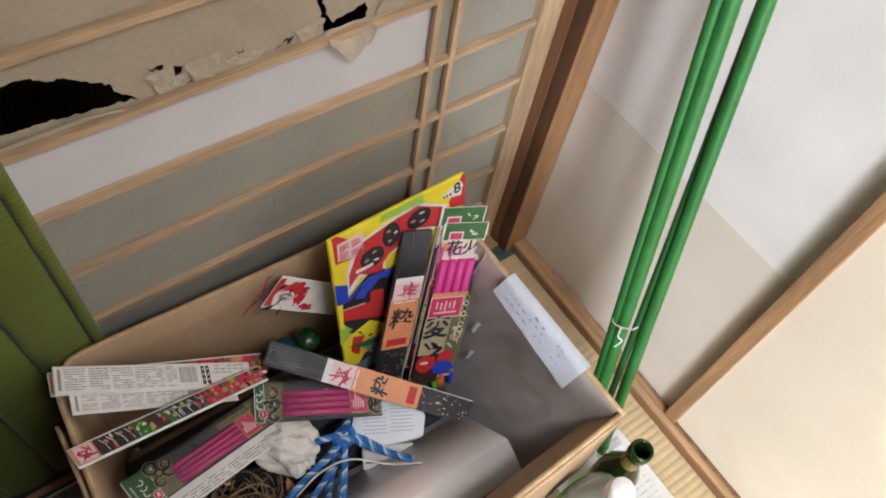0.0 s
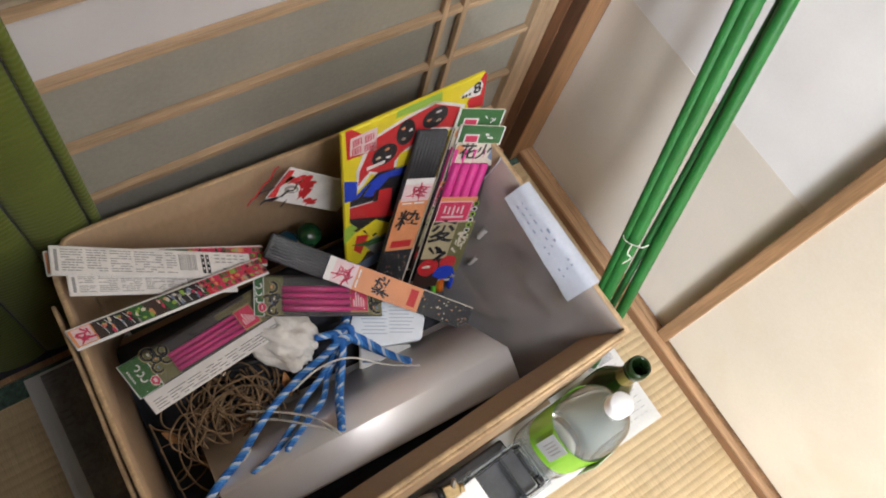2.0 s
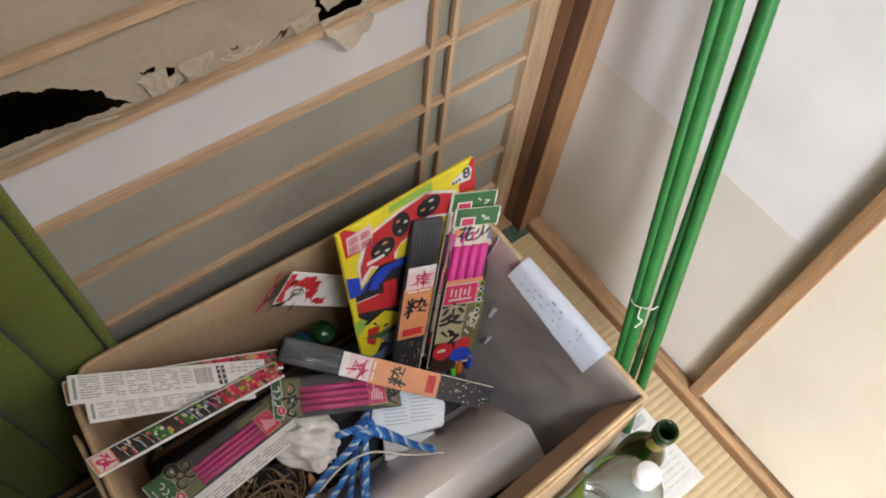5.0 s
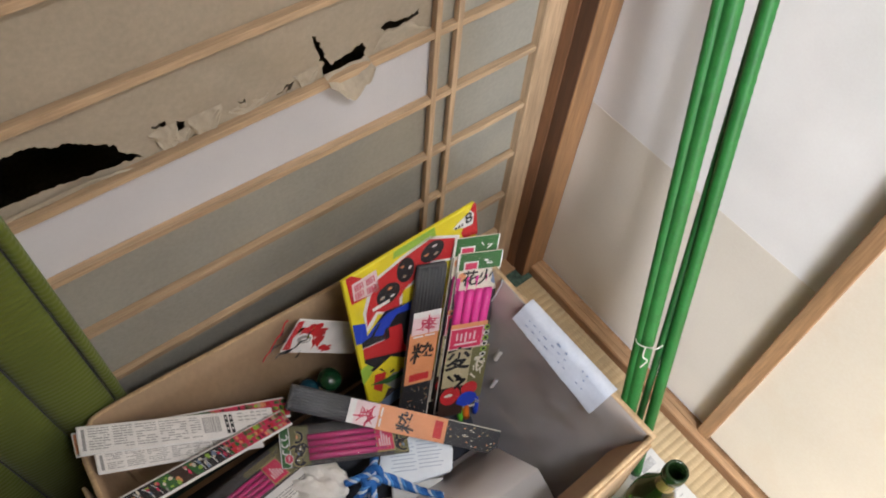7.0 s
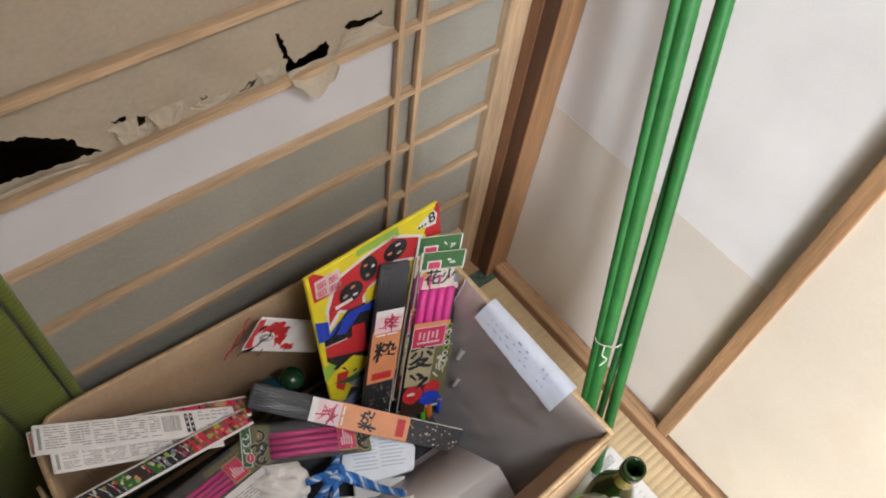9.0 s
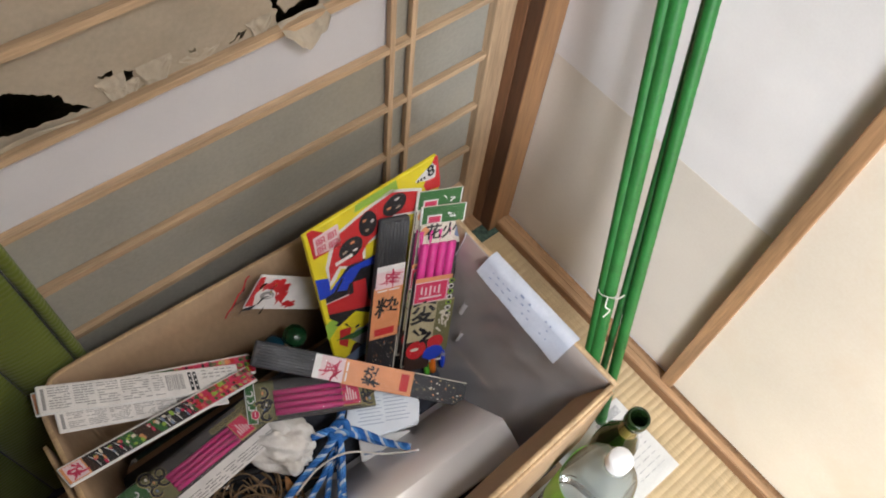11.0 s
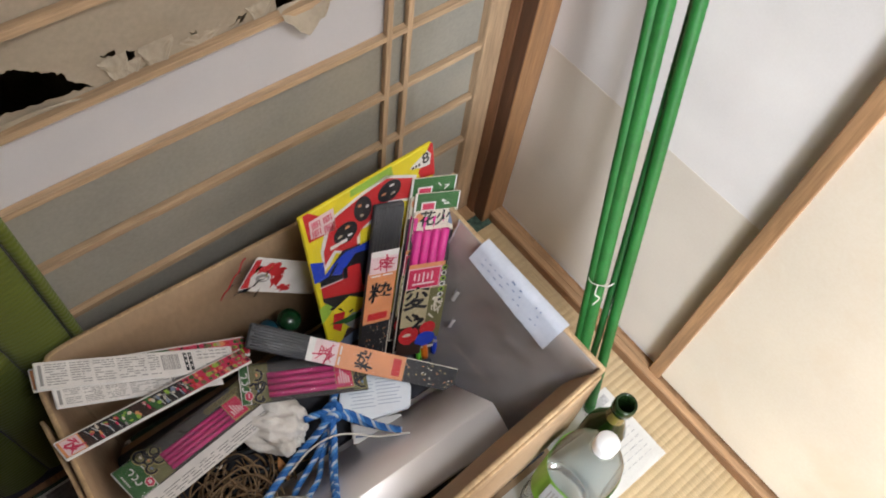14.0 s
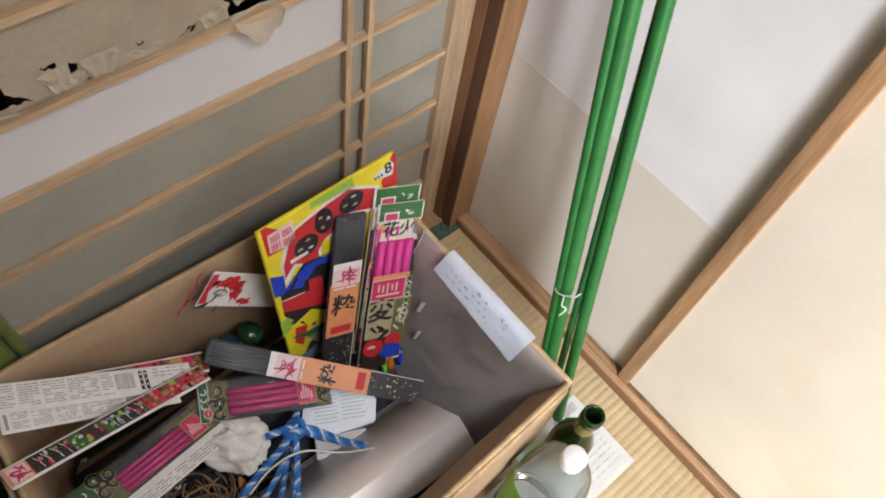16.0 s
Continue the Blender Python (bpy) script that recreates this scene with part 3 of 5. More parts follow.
# housing of the added overhead lamp
lamp_body = empty("added_overhead_lamp", pose(LAMP_AT[0], LAMP_AT[1], ROOM_H), "long white overhead lamp, added out of view", "ceiling lamp", kind="structure")
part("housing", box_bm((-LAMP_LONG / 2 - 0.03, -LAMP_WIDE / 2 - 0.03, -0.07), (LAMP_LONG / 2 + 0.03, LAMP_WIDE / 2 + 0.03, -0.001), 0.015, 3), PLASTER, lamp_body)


# ---- things on the floor by the screens ----
slab("shoji_track", (-1.95, -0.03, -0.012), (-PILLAR_W, 0.03, 0.005), SILL_WOOD, "brown wooden track under the paper screens", "trim")
slab("tatami_border", (-1.84, -0.06, -0.01), (-0.034, -0.0302, 0.0012), HERI, "teal cloth binding along the straw mat", "trim")


def leaning_mat():
    mat_thing = empty("folded_floor_mat", pose(0, 0, 0), "olive green ribbed cloth mat with dark seams, standing by the screen", "floor mat")
    seams = (-0.709, -0.7235, -0.787, -0.852, -0.917, -0.98, -1.04)
    z0, z1, yb, yf = 0.028, 0.93, -0.007, -0.02
    for b, a in zip(seams, seams[1:]):
        bm = bmesh.new()
        nx, nz = 8, 60
        rows = []
        for k in range(nz + 1):
            z = z0 + (z1 - z0) * k / nz
            row = []
            for i in range(nx + 1):
                q = i / nx
                x = a + 0.0009 + (b - a - 0.0018) * q
                puff = 0.004 * math.sin(math.pi * q) ** 0.6
                wob = noise.noise((x * 14, 0.5, z * 9)) * 0.0025
                row.append(bm.verts.new((x + noise.noise((b * 9, 1.5, z * 7)) * 0.0015, yf - puff + wob * math.sin(math.pi * q), z)))
            rows.append(row)
        back = [[bm.verts.new((x, yb, z)) for x in (a + 0.0009, b - 0.0009)] for z in (z0, z1)]
        for r0, r1 in zip(rows, rows[1:]):
            for i in range(nx):
                bm.faces.new((r0[i], r0[i + 1], r1[i + 1], r1[i]))
        bm.faces.new((back[0][0], back[1][0], back[1][1], back[0][1]))
        bm.faces.new([r[0] for r in rows] + [back[1][0], back[0][0]])
        bm.faces.new([r[-1] for r in rows][::-1] + [back[0][1], back[1][1]])
        bm.faces.new(rows[-1] + [back[1][1], back[1][0]])
        part("quilted_strip", bm, GREEN_CLOTH, mat_thing, smooth=True)
    for x in seams[1:-1]:
        pts = [(x + noise.noise((x * 9, 1.5, z0 + (z1 - z0) * k / 24 * 7 / 7)) * 0.0015, yf + 0.001, z0 + (z1 - z0) * k / 24) for k in range(25)]
        part("seam", tube_bm(pts, 0.0012, 6), BLACK, mat_thing, "black stitched seam")
    part("binding", box_bm((seams[-1], -0.023, 0.006), (seams[0] - 0.002, -0.006, 0.03), 0.003), BLACK, mat_thing, "black cloth bottom binding")
    return mat_thing


leaning_mat()


def newspaper(name, x0, x1, y0, y1, z, bars, label, print_ink):
    """A sheet of newsprint lying on the mats, columns of print as bars."""
    bm = bmesh.new()
    nx, ny = 24, 24
    g = [[bm.verts.new((x0 + (x1 - x0) * i / nx, y0 + (y1 - y0) * k / ny, z + 0.0006 + 0.0006 * noise.noise((i * 0.5, k * 0.5, 3)))) for i in range(nx + 1)] for k in range(ny + 1)]
    for r0, r1 in zip(g, g[1:]):
        for i in range(nx):
            bm.faces.new((r0[i], r0[i + 1], r1[i + 1], r1[i]))
    paper = tagged(finish(name, bm, NEWS), label, "newspaper")
    for cx, cy, w, h in bars:
        part("print_bar", box_bm((cx - w / 2, cy - h / 2, z + 0.0014), (cx + w / 2, cy + h / 2, z + 0.0016)), print_ink, paper)
    return paper


rng = random.Random(5)
bars = []
for r in range(10):
    y = -0.452 - r * 0.0098
    x = -0.108
    while x > -0.175:
        w = rng.uniform(0.006, 0.018)
        bars.append((x - w / 2, y, w, 0.0013))
        x -= w + 0.004
bars += [(-0.12, -0.435, 0.03, 0.014), (-0.15, -0.437, 0.014, 0.008)]
newspaper("newspaper", -0.72, -0.094, -0.56, -0.42, 0.0018, bars, "white printed newspaper sheet spread under bottles on the mat", NEWSINK)
bars = []
for k in range(10):          # bold headline of ten characters, then small columns
    bars.append((-0.8665 + 0.001 * (k % 3), -0.098 - 0.0102 * k, 0.012 if k % 4 else 0.016, 0.0064))
for k in range(3):
    bars.append((-0.862, -0.046 - 0.0065 * k, 0.03, 0.0022))
for c in range(9):
    y = -0.05 - 0.003 * c
    while y > -0.42:
        h = rng.uniform(0.004, 0.014)
        bars.append((-0.846 + c * 0.0055, y - h / 2, 0.0014, h))
        y -= h + rng.uniform(0.003, 0.008)
second_sheet = newspaper("newspaper", -0.898, -0.745, -0.5, -0.036, 0.0018, bars, "grey newspaper with bold headline bars, under the cardboard box", GREYINK)
part("grey_print_field", box_bm((-0.8765, -0.49, 0.0028), (-0.75, -0.04, 0.003)), material("grey_newsprint", (0.3, 0.29, 0.28), 0.9, 0.2, 30, 200, 0.1), second_sheet, "grey printed half-tone field")


# ---- poles ----
def pole(foot, aim, top_z, radius, seed, label, mat=None):
    """A plastic-coated garden stake with small knobs, leaning on the wall."""
    f, a = Vector(foot), Vector(aim)
    d = (a - f) / (a.z - f.z)
    n = 230
    pts, rad = [], []
    for i in range(n + 1):
        z = foot[2] + (top_z - foot[2]) * i / n
        pts.append(f + d * (z - f.z))
        rad.append(radius * (1 + 0.05 * (i % 2)) * (0.7 if i in (0, n) else 1))
    thing = empty("garden_stake", None, label, "garden stake", "green stakes by the wall")
    part("shaft", tube_bm(pts, rad, 12), mat or GREEN_POLE, thing, smooth=True)
    part("end_cap", tube_bm([pts[0] - d * 0.001, pts[0] + d * 0.02], radius * 1.12, 12), GREEN_POLE, thing, smooth=True)
    return thing


WIRE = Vector((-0.1515, -0.3365, 0.318))
pole((-0.1767, -0.4142, 0.002), (-0.1072, -0.2295, 0.762), 1.7, 0.0092, 1, "thick green plastic garden stake leaning beside the box")
pole((-0.181, -0.4068, 0.002), (-0.1128, -0.2185, 0.762), 1.66, 0.0066, 2, "thin green garden stake tied to a thicker one")
pole((-0.1429, -0.4317, 0.002), (-0.0714, -0.2435, 0.762), 1.42, 0.008, 3, "green plastic garden stake leaning on the plaster wall")
# rear stake: its shade is put into a darker green
pole((-0.1525, -0.4159, 0.002), (-0.0655, -0.2355, 0.762), 1.22, 0.0052, 4, "slim green garden stake behind the others, darkened as if shaded", material("shaded_pole_plastic", (0.012, 0.1, 0.02), 0.45, 0.15, 40, 260, 0.12))
bm = bmesh.new()
mid = (WIRE + Vector((-0.0005, -0.001, 0)))
loop = [mid + Vector((math.cos(a) * 0.0115, math.sin(a) * 0.0125, 0.003 * math.sin(2 * a))) for a in (2 * math.pi * k / 20 for k in range(21))]
tube_bm(loop, 0.0008, 6, bm, caps=False)
tube_bm(smooth_line([loop[12], loop[12] + Vector((-0.008, -0.006, -0.008)), loop[12] + Vector((-0.003, -0.012, -0.016)), loop[12] + Vector((-0.014, -0.012, -0.022))]), 0.001, 6, bm)
tube_bm(smooth_line([loop[13], loop[13] + Vector((0.003, -0.008, 0.006)), loop[13] + Vector((0.012, -0.01, 0.008))]), 0.001, 6, bm)
tagged(finish("tie_string", bm, STRING, smooth=True), "white string knotted round two green stakes", "string")

# ---- the cardboard box ----
BOX_Z = 0.33
CARD_T = 0.006
OUTLINE = {
    "wall_back": [(-0.243, -0.05), (-0.4, -0.043), (-0.58, -0.036), (-0.735, -0.03), (-0.762, -0.038)],
    "wall_left": [(-0.762, -0.038), (-0.779, -0.065), (-0.784, -0.12), (-0.789, -0.2), (-0.793, -0.3), (-0.795, -0.452)],
    "wall_front": [(-0.795, -0.452), (-0.65, -0.45), (-0.52, -0.446), (-0.4, -0.442), (-0.241, -0.436)],
    "wall_right": [(-0.241, -0.436), (-0.2425, -0.3), (-0.244, -0.18), (-0.243, -0.05)],
}


def wall_bm(path, z0, z1, t, shift=0.0, flare=0.0):
    """A bent board standing on a path in plan; t is its thickness inwards, flare leans its top out."""
    line = smooth_line([(x, y, 0) for x, y in path], 5)
    centre = Vector((-0.52, -0.24, 0))
    bm = bmesh.new()
    cols = []
    for i, p in enumerate(line):
        tan = (line[min(i + 1, len(line) - 1)] - line[max(i - 1, 0)]).normalized()
        nrm = Vector((-tan.y, tan.x, 0))
        if nrm.dot(centre - p) < 0:
            nrm = -nrm
        col = []
        for k in range(7):
            z = z0 + (z1 - z0) * k / 6
            s = k / 6
            wob = noise.noise((p.x * 9, p.y * 9, z * 8)) * 0.0018 * (1 - abs(2 * s - 1))
            base = p - nrm * (shift + flare * (1 - s)) + nrm * wob
            zz = z + noise.noise((p.x * 22, p.y * 22, 4)) * 0.0012 * s
            col.append((bm.verts.new((base.x, base.y, zz)), bm.verts.new((base.x + nrm.x * t, base.y + nrm.y * t, zz))))
        cols.append(col)
    for a, b in zip(cols, cols[1:]):
        for k in range(6):
            bm.faces.new((a[k][0], b[k][0], b[k + 1][0], a[k + 1][0]))
            bm.faces.new((a[k][1], a[k + 1][1], b[k + 1][1], b[k][1]))
        f = bm.faces.new((a[6][0], b[6][0], b[6][1], a[6][1]))
        f.material_index = 1
        bm.faces.new((a[0][0], a[0][1], b[0][1], b[0][0]))
    for c in (cols[0], cols[-1]):
        for k in range(6):
            bm.faces.new((c[k][0], c[k + 1][0], c[k + 1][1], c[k][1])).material_index = 1
    return bm


box = empty("cardboard_box", None, "large open brown cardboard box full of fireworks packs and cords", "cardboard box")
for nm, path in OUTLINE.items():
    part(nm, wall_bm(path, 0.006, BOX_Z, CARD_T), [CARD, CARD_EDGE], box, smooth=True)
part("bottom", box_bm((-0.79, -0.449, 0.004), (-0.246, -0.045, 0.009)), CARD, box)
def sheet(fn, nu, nv):
    bm = bmesh.new()
    g = [[bm.verts.new(fn(i / nu, k / nv)) for i in range(nu + 1)] for k in range(nv + 1)]
    for r0, r1 in zip(g, g[1:]):
        for i in range(nu):
            bm.faces.new((r0[i], r0[i + 1], r1[i + 1], r1[i]))
    return bm


def inner_flap(u, v):
    x = -0.785 + 0.53 * u
    y = -0.436 + 0.0289 * (x + 0.241) - 0.002 * math.sin(math.pi * u)
    bend = noise.noise((u * 6, v * 2, 8)) * 0.0015 * v
    return (x, y + 0.0035 + 0.026 * v + bend, BOX_Z - 0.0005 - 0.07 * v ** 1.1 + bend)


part("inner_flap", sheet(inner_flap, 30, 8), CARD, box, "inner flap folded down into the box", smooth=True)
part("folded_flap", wall_bm([(-0.785, -0.4535), (-0.65, -0.4525), (-0.52, -0.4485), (-0.4, -0.4445), (-0.252, -0.4385)], 0.14, BOX_Z - 0.004, 0.004, shift=0.0015, flare=0.004), [CARD, CARD_EDGE], box, "outer flap folded down", smooth=True)
part("folded_flap", wall_bm([(-0.7895, -0.1), (-0.7915, -0.2), (-0.7955, -0.3), (-0.798, -0.44)], 0.14, BOX_Z - 0.004, 0.004, shift=0.0045, flare=0.006), [CARD, CARD_EDGE], box, "outer flap folded down", smooth=True)


# shipping note folded over the rim of the box
def note_surface(u, v):
    y = -0.212 - 0.155 * u
    x_in = -0.2495 - 0.0006
    crumple = noise.noise((u * 7, v * 5, 2)) * 0.0018
    if v < 0.3:
        s = v / 0.3
        return (-0.2385 - 0.012 * s, y, BOX_Z + 0.0032 + 0.0012 * math.sin(math.pi * s))
    s = (v - 0.3) / 0.7
    return (x_in - 0.003 - 0.013 * s - abs(crumple) - 0.004 * s * s * u, y + 0.004 * s, BOX_Z + 0.002 - 0.036 * s * (0.75 + 0.3 * u))


note = tagged(finish("paper_note", sheet(note_surface, 20, 14), material("bluish_white_paper", (0.56, 0.59, 0.66), 0.7, 0.05, 30, 200, 0.1), smooth=True), "white paper note with faint writing folded over the box rim", "paper note")
NOTE_INK = print_mat("faint_blue_ink", (0.3, 0.36, 0.5))
for r in range(-1, 2):
    x = 0.12 if r >= 0 else 0.42
    while x < 0.82:
        w = rng.uniform(0.02, 0.07)
        if rng.random() < 0.75:
            v0 = 0.5 + 0.2 * r

            def bar(u, v, x=x, w=w, v0=v0):
                p = note_surface(x + w * 0.6 * u, v0 + (0.08 if v0 < 0.4 else 0.045) * v)
                return (p[0] - 0.0008, p[1], p[2] + 0.0003)
            part("writing_bar", sheet(bar, 2, 2), NOTE_INK, note)
        x += w + 0.03


# clear bag hanging inside the right side of the box
def bag_surface(u, v):
    y = -0.165 - 0.262 * u - 0.015 * v + 0.07 * v * v * (1 - u)
    sag = v ** 1.3
    z = BOX_Z + 0.006 - 0.006 * (v < 0.04) - (0.235 + 0.05 * math.sin(u * 5)) * sag
    bulge = 0.045 * v ** 1.4 * (0.5 + 0.5 * math.sin(math.pi * u) ** 0.7)
    x = -0.2502 - bulge - 0.045 * v * v
    n1 = noise.noise((u * 4, v * 3, 1)) * 0.006 + abs(noise.noise((u * 7 + v * 4, v * 4, 5))) * 0.006 + noise.noise((u * 24, v * 20, 9)) * 0.0008
    return (x + n1 * min(1, max(0, v - 0.12) * 3), y + n1 * 0.6, z + n1 * 0.4 * v)


bag = tagged(finish("plastic_bag", sheet(bag_surface, 48, 48), BAG_FILM, smooth=True), "crumpled clear plastic bag hanging inside the cardboard box", "plastic bag")


HEM = clear("bag_hem", (0.95, 0.95, 0.97), 0.08, 1.5, 0.45, (0.85, 0.84, 0.84), 0.3, 40)
part("hem", tube_bm([Vector(bag_surface(k / 40, 1.0)) for k in range(41)], 0.0011, 6), HEM, bag, "glossy welded lower edge", smooth=True)
part("side_seam", tube_bm([Vector(bag_surface(0.0, k / 40)) for k in range(2, 41)], 0.0013, 6), HEM, bag, "glossy side seam", smooth=True)


bag.visible_shadow = False
# three pale patches stand in for highlights on the bag
for u0, v0, du, dv in ((0.2, 0.5, 0.03, 0.06), (0.3, 0.62, -0.02, 0.05), (0.24, 0.78, 0.06, 0.02)):
    part("crease", sheet(lambda u, v: tuple(Vector(bag_surface(u0 + du * u, v0 + dv * v)) + Vector((-0.004 - 0.004 * math.sin(3 * u), 0, 0.003 + 0.002 * math.sin(4 * v)))), 4, 4), HEM, bag, "pale raised patch as a highlight on the film", smooth=True)


tagged(finish("pink_sticker", sheet(lambda u, v: (-0.2508, -0.246 - 0.012 * u, 0.2 + 0.008 * v + 0.004 * u), 3, 3), print_mat("pink_sticker", (0.7, 0.12, 0.35))), "tiny pink sticker on the inner cardboard wall", "sticker")


# black heap at the bottom of the box: dark cloth and painted-in shade between things
def heap(u, v):
    x, y = -0.785 + 0.53 * u, -0.44 + 0.385 * v
    edge = min(1, min(u, 1 - u, v, 1 - v) * 9)
    z = 0.012 + edge * (0.075 + 0.03 * noise.noise((x * 9, y * 9, 0)) + 0.022 * noise.noise((x * 22, y * 22, 3)) + 0.05 * max(0, 1 - abs(x + 0.48) / 0.2) * max(0, 1 - abs(y + 0.15) / 0.12))
    return (x, y, z)


tagged(finish("black_cloth", sheet(heap, 70, 56), BLACK, smooth=True), "crumpled black filler in the box, for cloth and shaded gaps", "cloth")


# ---- silver box ----
def silver_box():
    p1 = Vector((-0.346, -0.369, 0.238))
    along = Vector((-1, 0.052, 0)).normalized()
    back = Vector((0, 0.619, -0.785))
    back = (back - along * back.dot(along)).normalized()
    face = along.cross(back)
    m = Matrix((along, back, face)).transposed().to_4x4()
    m.translation = p1
    w, t, ln = 0.16, 0.05, 0.385
    sign = 1 if face.y < 0 else -1
    thing = empty("silver_case", m, "flat silver metal case lying tilted in the box", "case")
    def profile(b0, b1, inset):
        """The section: a sharp ridge, a gently convex front face, a flat back."""
        front = []
        for q in range(13):
            v = q / 12
            front.append((b0 + 0.005 - 0.4 * t * (v - v * v / 2), sign * (inset + (t - 2 * inset) * v)))
        return front + [(b1, sign * (t - inset)), (b1, sign * inset)]

    def prism(ring, x0, x1):
        bm = bmesh.new()
        ends = [[bm.verts.new((x, b, z)) for b, z in ring] for x in (x0, x1)]
        n = len(ring)
        for k in range(n):
            bm.faces.new((ends[0][k], ends[0][(k + 1) % n], ends[1][(k + 1) % n], ends[1][k]))
        bm.faces.new(ends[0][::-1])
        bm.faces.new(ends[1])
        bmesh.ops.recalc_face_normals(bm, faces=bm.faces)
        sharp = [e for e in bm.edges if len(e.link_faces) == 2 and e.calc_face_angle() > 0.6]
        bmesh.ops.bevel(bm, geom=sharp, offset=0.0022, segments=3, affect="EDGES")
        return bm

    part("lid", prism(profile(0.0, w * 0.86, 0.0), 0, ln), SILVER, thing, smooth=True)
    z0, z1 = min(0, sign * t), max(0, sign * t)
    part("base", box_bm((0.002, w * 0.862, z0 + 0.002), (ln - 0.002, w, z1 - 0.002), 0.003, 2), SILVER, thing)
    return thing


silver_box()


# ---- flat packs: a board with printed patches laid on it ----
def patch_bm(ring, z):
    bm = bmesh.new()
    bm.faces.new([bm.verts.new((u, -v, z)) for u, v in ring])
    return bm


LAYER = 0.00025


def ink(thing, m, layer, mat, ring, name="printed_patch"):
    ob = part(name, patch_bm(ring, LAYER * layer), mat, thing)
    return ob


def rect(u0, v0, u1, v1):
    return [(u0, v0), (u1, v0), (u1, v1), (u0, v1)]


def disc(cu, cv, ru, rv, n=20, rag=0.0, seed=0):
    return [(cu + ru * (1 + rag * noise.noise((k * 0.9, seed, 0))) * math.cos(2 * math.pi * k / n), cv + rv * (1 + rag * noise.noise((k * 0.9, seed, 0))) * math.sin(2 * math.pi * k / n)) for k in range(n)]


def arc(cu, cv, r0, r1, a0, a1, n=14):
    ts = [a0 + (a1 - a0) * k / n for k in range(n + 1)]
    return [(cu + r1 * math.cos(a), cv + r1 * math.sin(a)) for a in ts] + [(cu + r0 * math.cos(a), cv + r0 * math.sin(a)) for a in ts[::-1]]


def board(name, m, w, h, t, mat, label, category, group="", round_=0.002):
    thing = empty(name, m, label, category, group)
    part("card", box_bm((0, -h, -t), (w, 0, 0), min(round_, t * 0.4), 1), mat, thing)
    return thing


def film_over(thing, w, h, lift, seed, mat=None):
    """A crinkled clear wrapper over the face of a pack."""
    def f(u, v):
        e = min(1, min(u, 1 - u, v, 1 - v) * 8)
        return (w * u, -h * v, 0.0013 + e * (lift + lift * 0.6 * noise.noise((u * 4 + seed, v * 9, seed)) + lift * 0.3 * noise.noise((u * 11, v * 22, seed + 3))))
    part("clear_wrapper", sheet(f, 14, 26), mat or FILM, thing, "crinkled clear plastic wrapper", smooth=True)


def lettering(thing, text, u, v, size, mat, layer, turn=0.0, squeeze=1.0, bold=0.018):
    """Raised print in the built-in typeface."""
    cu = bpy.data.curves.new("lettering", "FONT")
    cu.body = text
    cu.size = size
    cu.offset = size * bold
    cu.align_x, cu.align_y = "CENTER", "CENTER"
    tmp = bpy.data.objects.new("lettering", cu)
    scene.collection.objects.link(tmp)
    bpy.context.view_layer.update()
    me = bpy.data.meshes.new_from_object(tmp.evaluated_get(bpy.context.evaluated_depsgraph_get()))
    bpy.data.objects.remove(tmp)
    me.transform(pose(u, -v, LAYER * layer, 0, 0, turn) @ Matrix.Diagonal((squeeze, 1, 1, 1)))
    me.materials.clear()
    me.materials.append(mat)
    ob = new("lettering", me)
    ob.parent = thing
    return ob


def scribble(thing, u, v, w, h, mat, layer, seed, count=5, thick=0.16):
    """Brush-like strokes that cannot be read, as plain bars."""
    r = random.Random(seed)
    for _ in range(count):
        cu, cv, a, ln = u + r.uniform(0.2, 0.8) * w, v + r.uniform(0.2, 0.8) * h, r.choice((0.1, 0.25, 1.45, 2.4, 0.8)), r.uniform(0.35, 0.75) * min(w, h)
        dx, dy, tx, ty = math.cos(a) * ln / 2, math.sin(a) * ln / 2, -math.sin(a) * ln * thick / 2, math.cos(a) * ln * thick / 2
        ink(thing, None, layer, mat, [(cu - dx - tx, cv - dy - ty), (cu + dx - tx * 0.5, cv + dy - ty * 0.5), (cu + dx + tx * 0.5, cv + dy + ty * 0.5), (cu - dx + tx, cv - dy + ty)], "print_bar")


def three(o, r, d):
    """Pose, width and height of a board from a corner, its top edge and its side."""
    o, r, d = Vector(o), Vector(r), Vector(d)
    x = r.normalized()
    y = -(d - x * d.dot(x)).normalized()
    m = Matrix((x, y, x.cross(y))).transposed().to_4x4()
    m.translation = o
    return m, r.length, -d.dot(y)


def three_d(o, r, d):
    """As three(), but the side is kept and the top edge turned square to it."""
    o, r, d = Vector(o), Vector(r), Vector(d)
    y = -d.normalized()
    x = (r - y * r.dot(y)).normalized()
    m = Matrix((x, y, x.cross(y))).transposed().to_4x4()
    m.translation = o
    return m, r.length, d.length


PACK_M, PACK_W, _h = three((-0.445, -0.098, 0.425), (0.194, 0.004, -0.003), (-0.023, -0.047, -0.228))
PACK_H = 0.285
fireworks_pack = empty("fireworks_pack", PACK_M, "large bright yellow, red and blue fireworks pack standing in the box", "fireworks pack")
part("card", box_bm((-0.008, -PACK_H, -0.006), (PACK_W, 0.0, 0), 0.0015, 1), YELLOW, fireworks_pack)
ink(fireworks_pack, PACK_M, 1, RED, [(-0.0026, -0.0019), (0.0047, -0.0025), (0.0383, 0.0321), (0.0382, 0.0492), (-0.0018, 0.0452)])
ink(fireworks_pack, PACK_M, 2, PINKSEAL, [(0.0035, 0.012), (0.0389, 0.0112), (0.0382, 0.0492), (0.0018, 0.0409)])
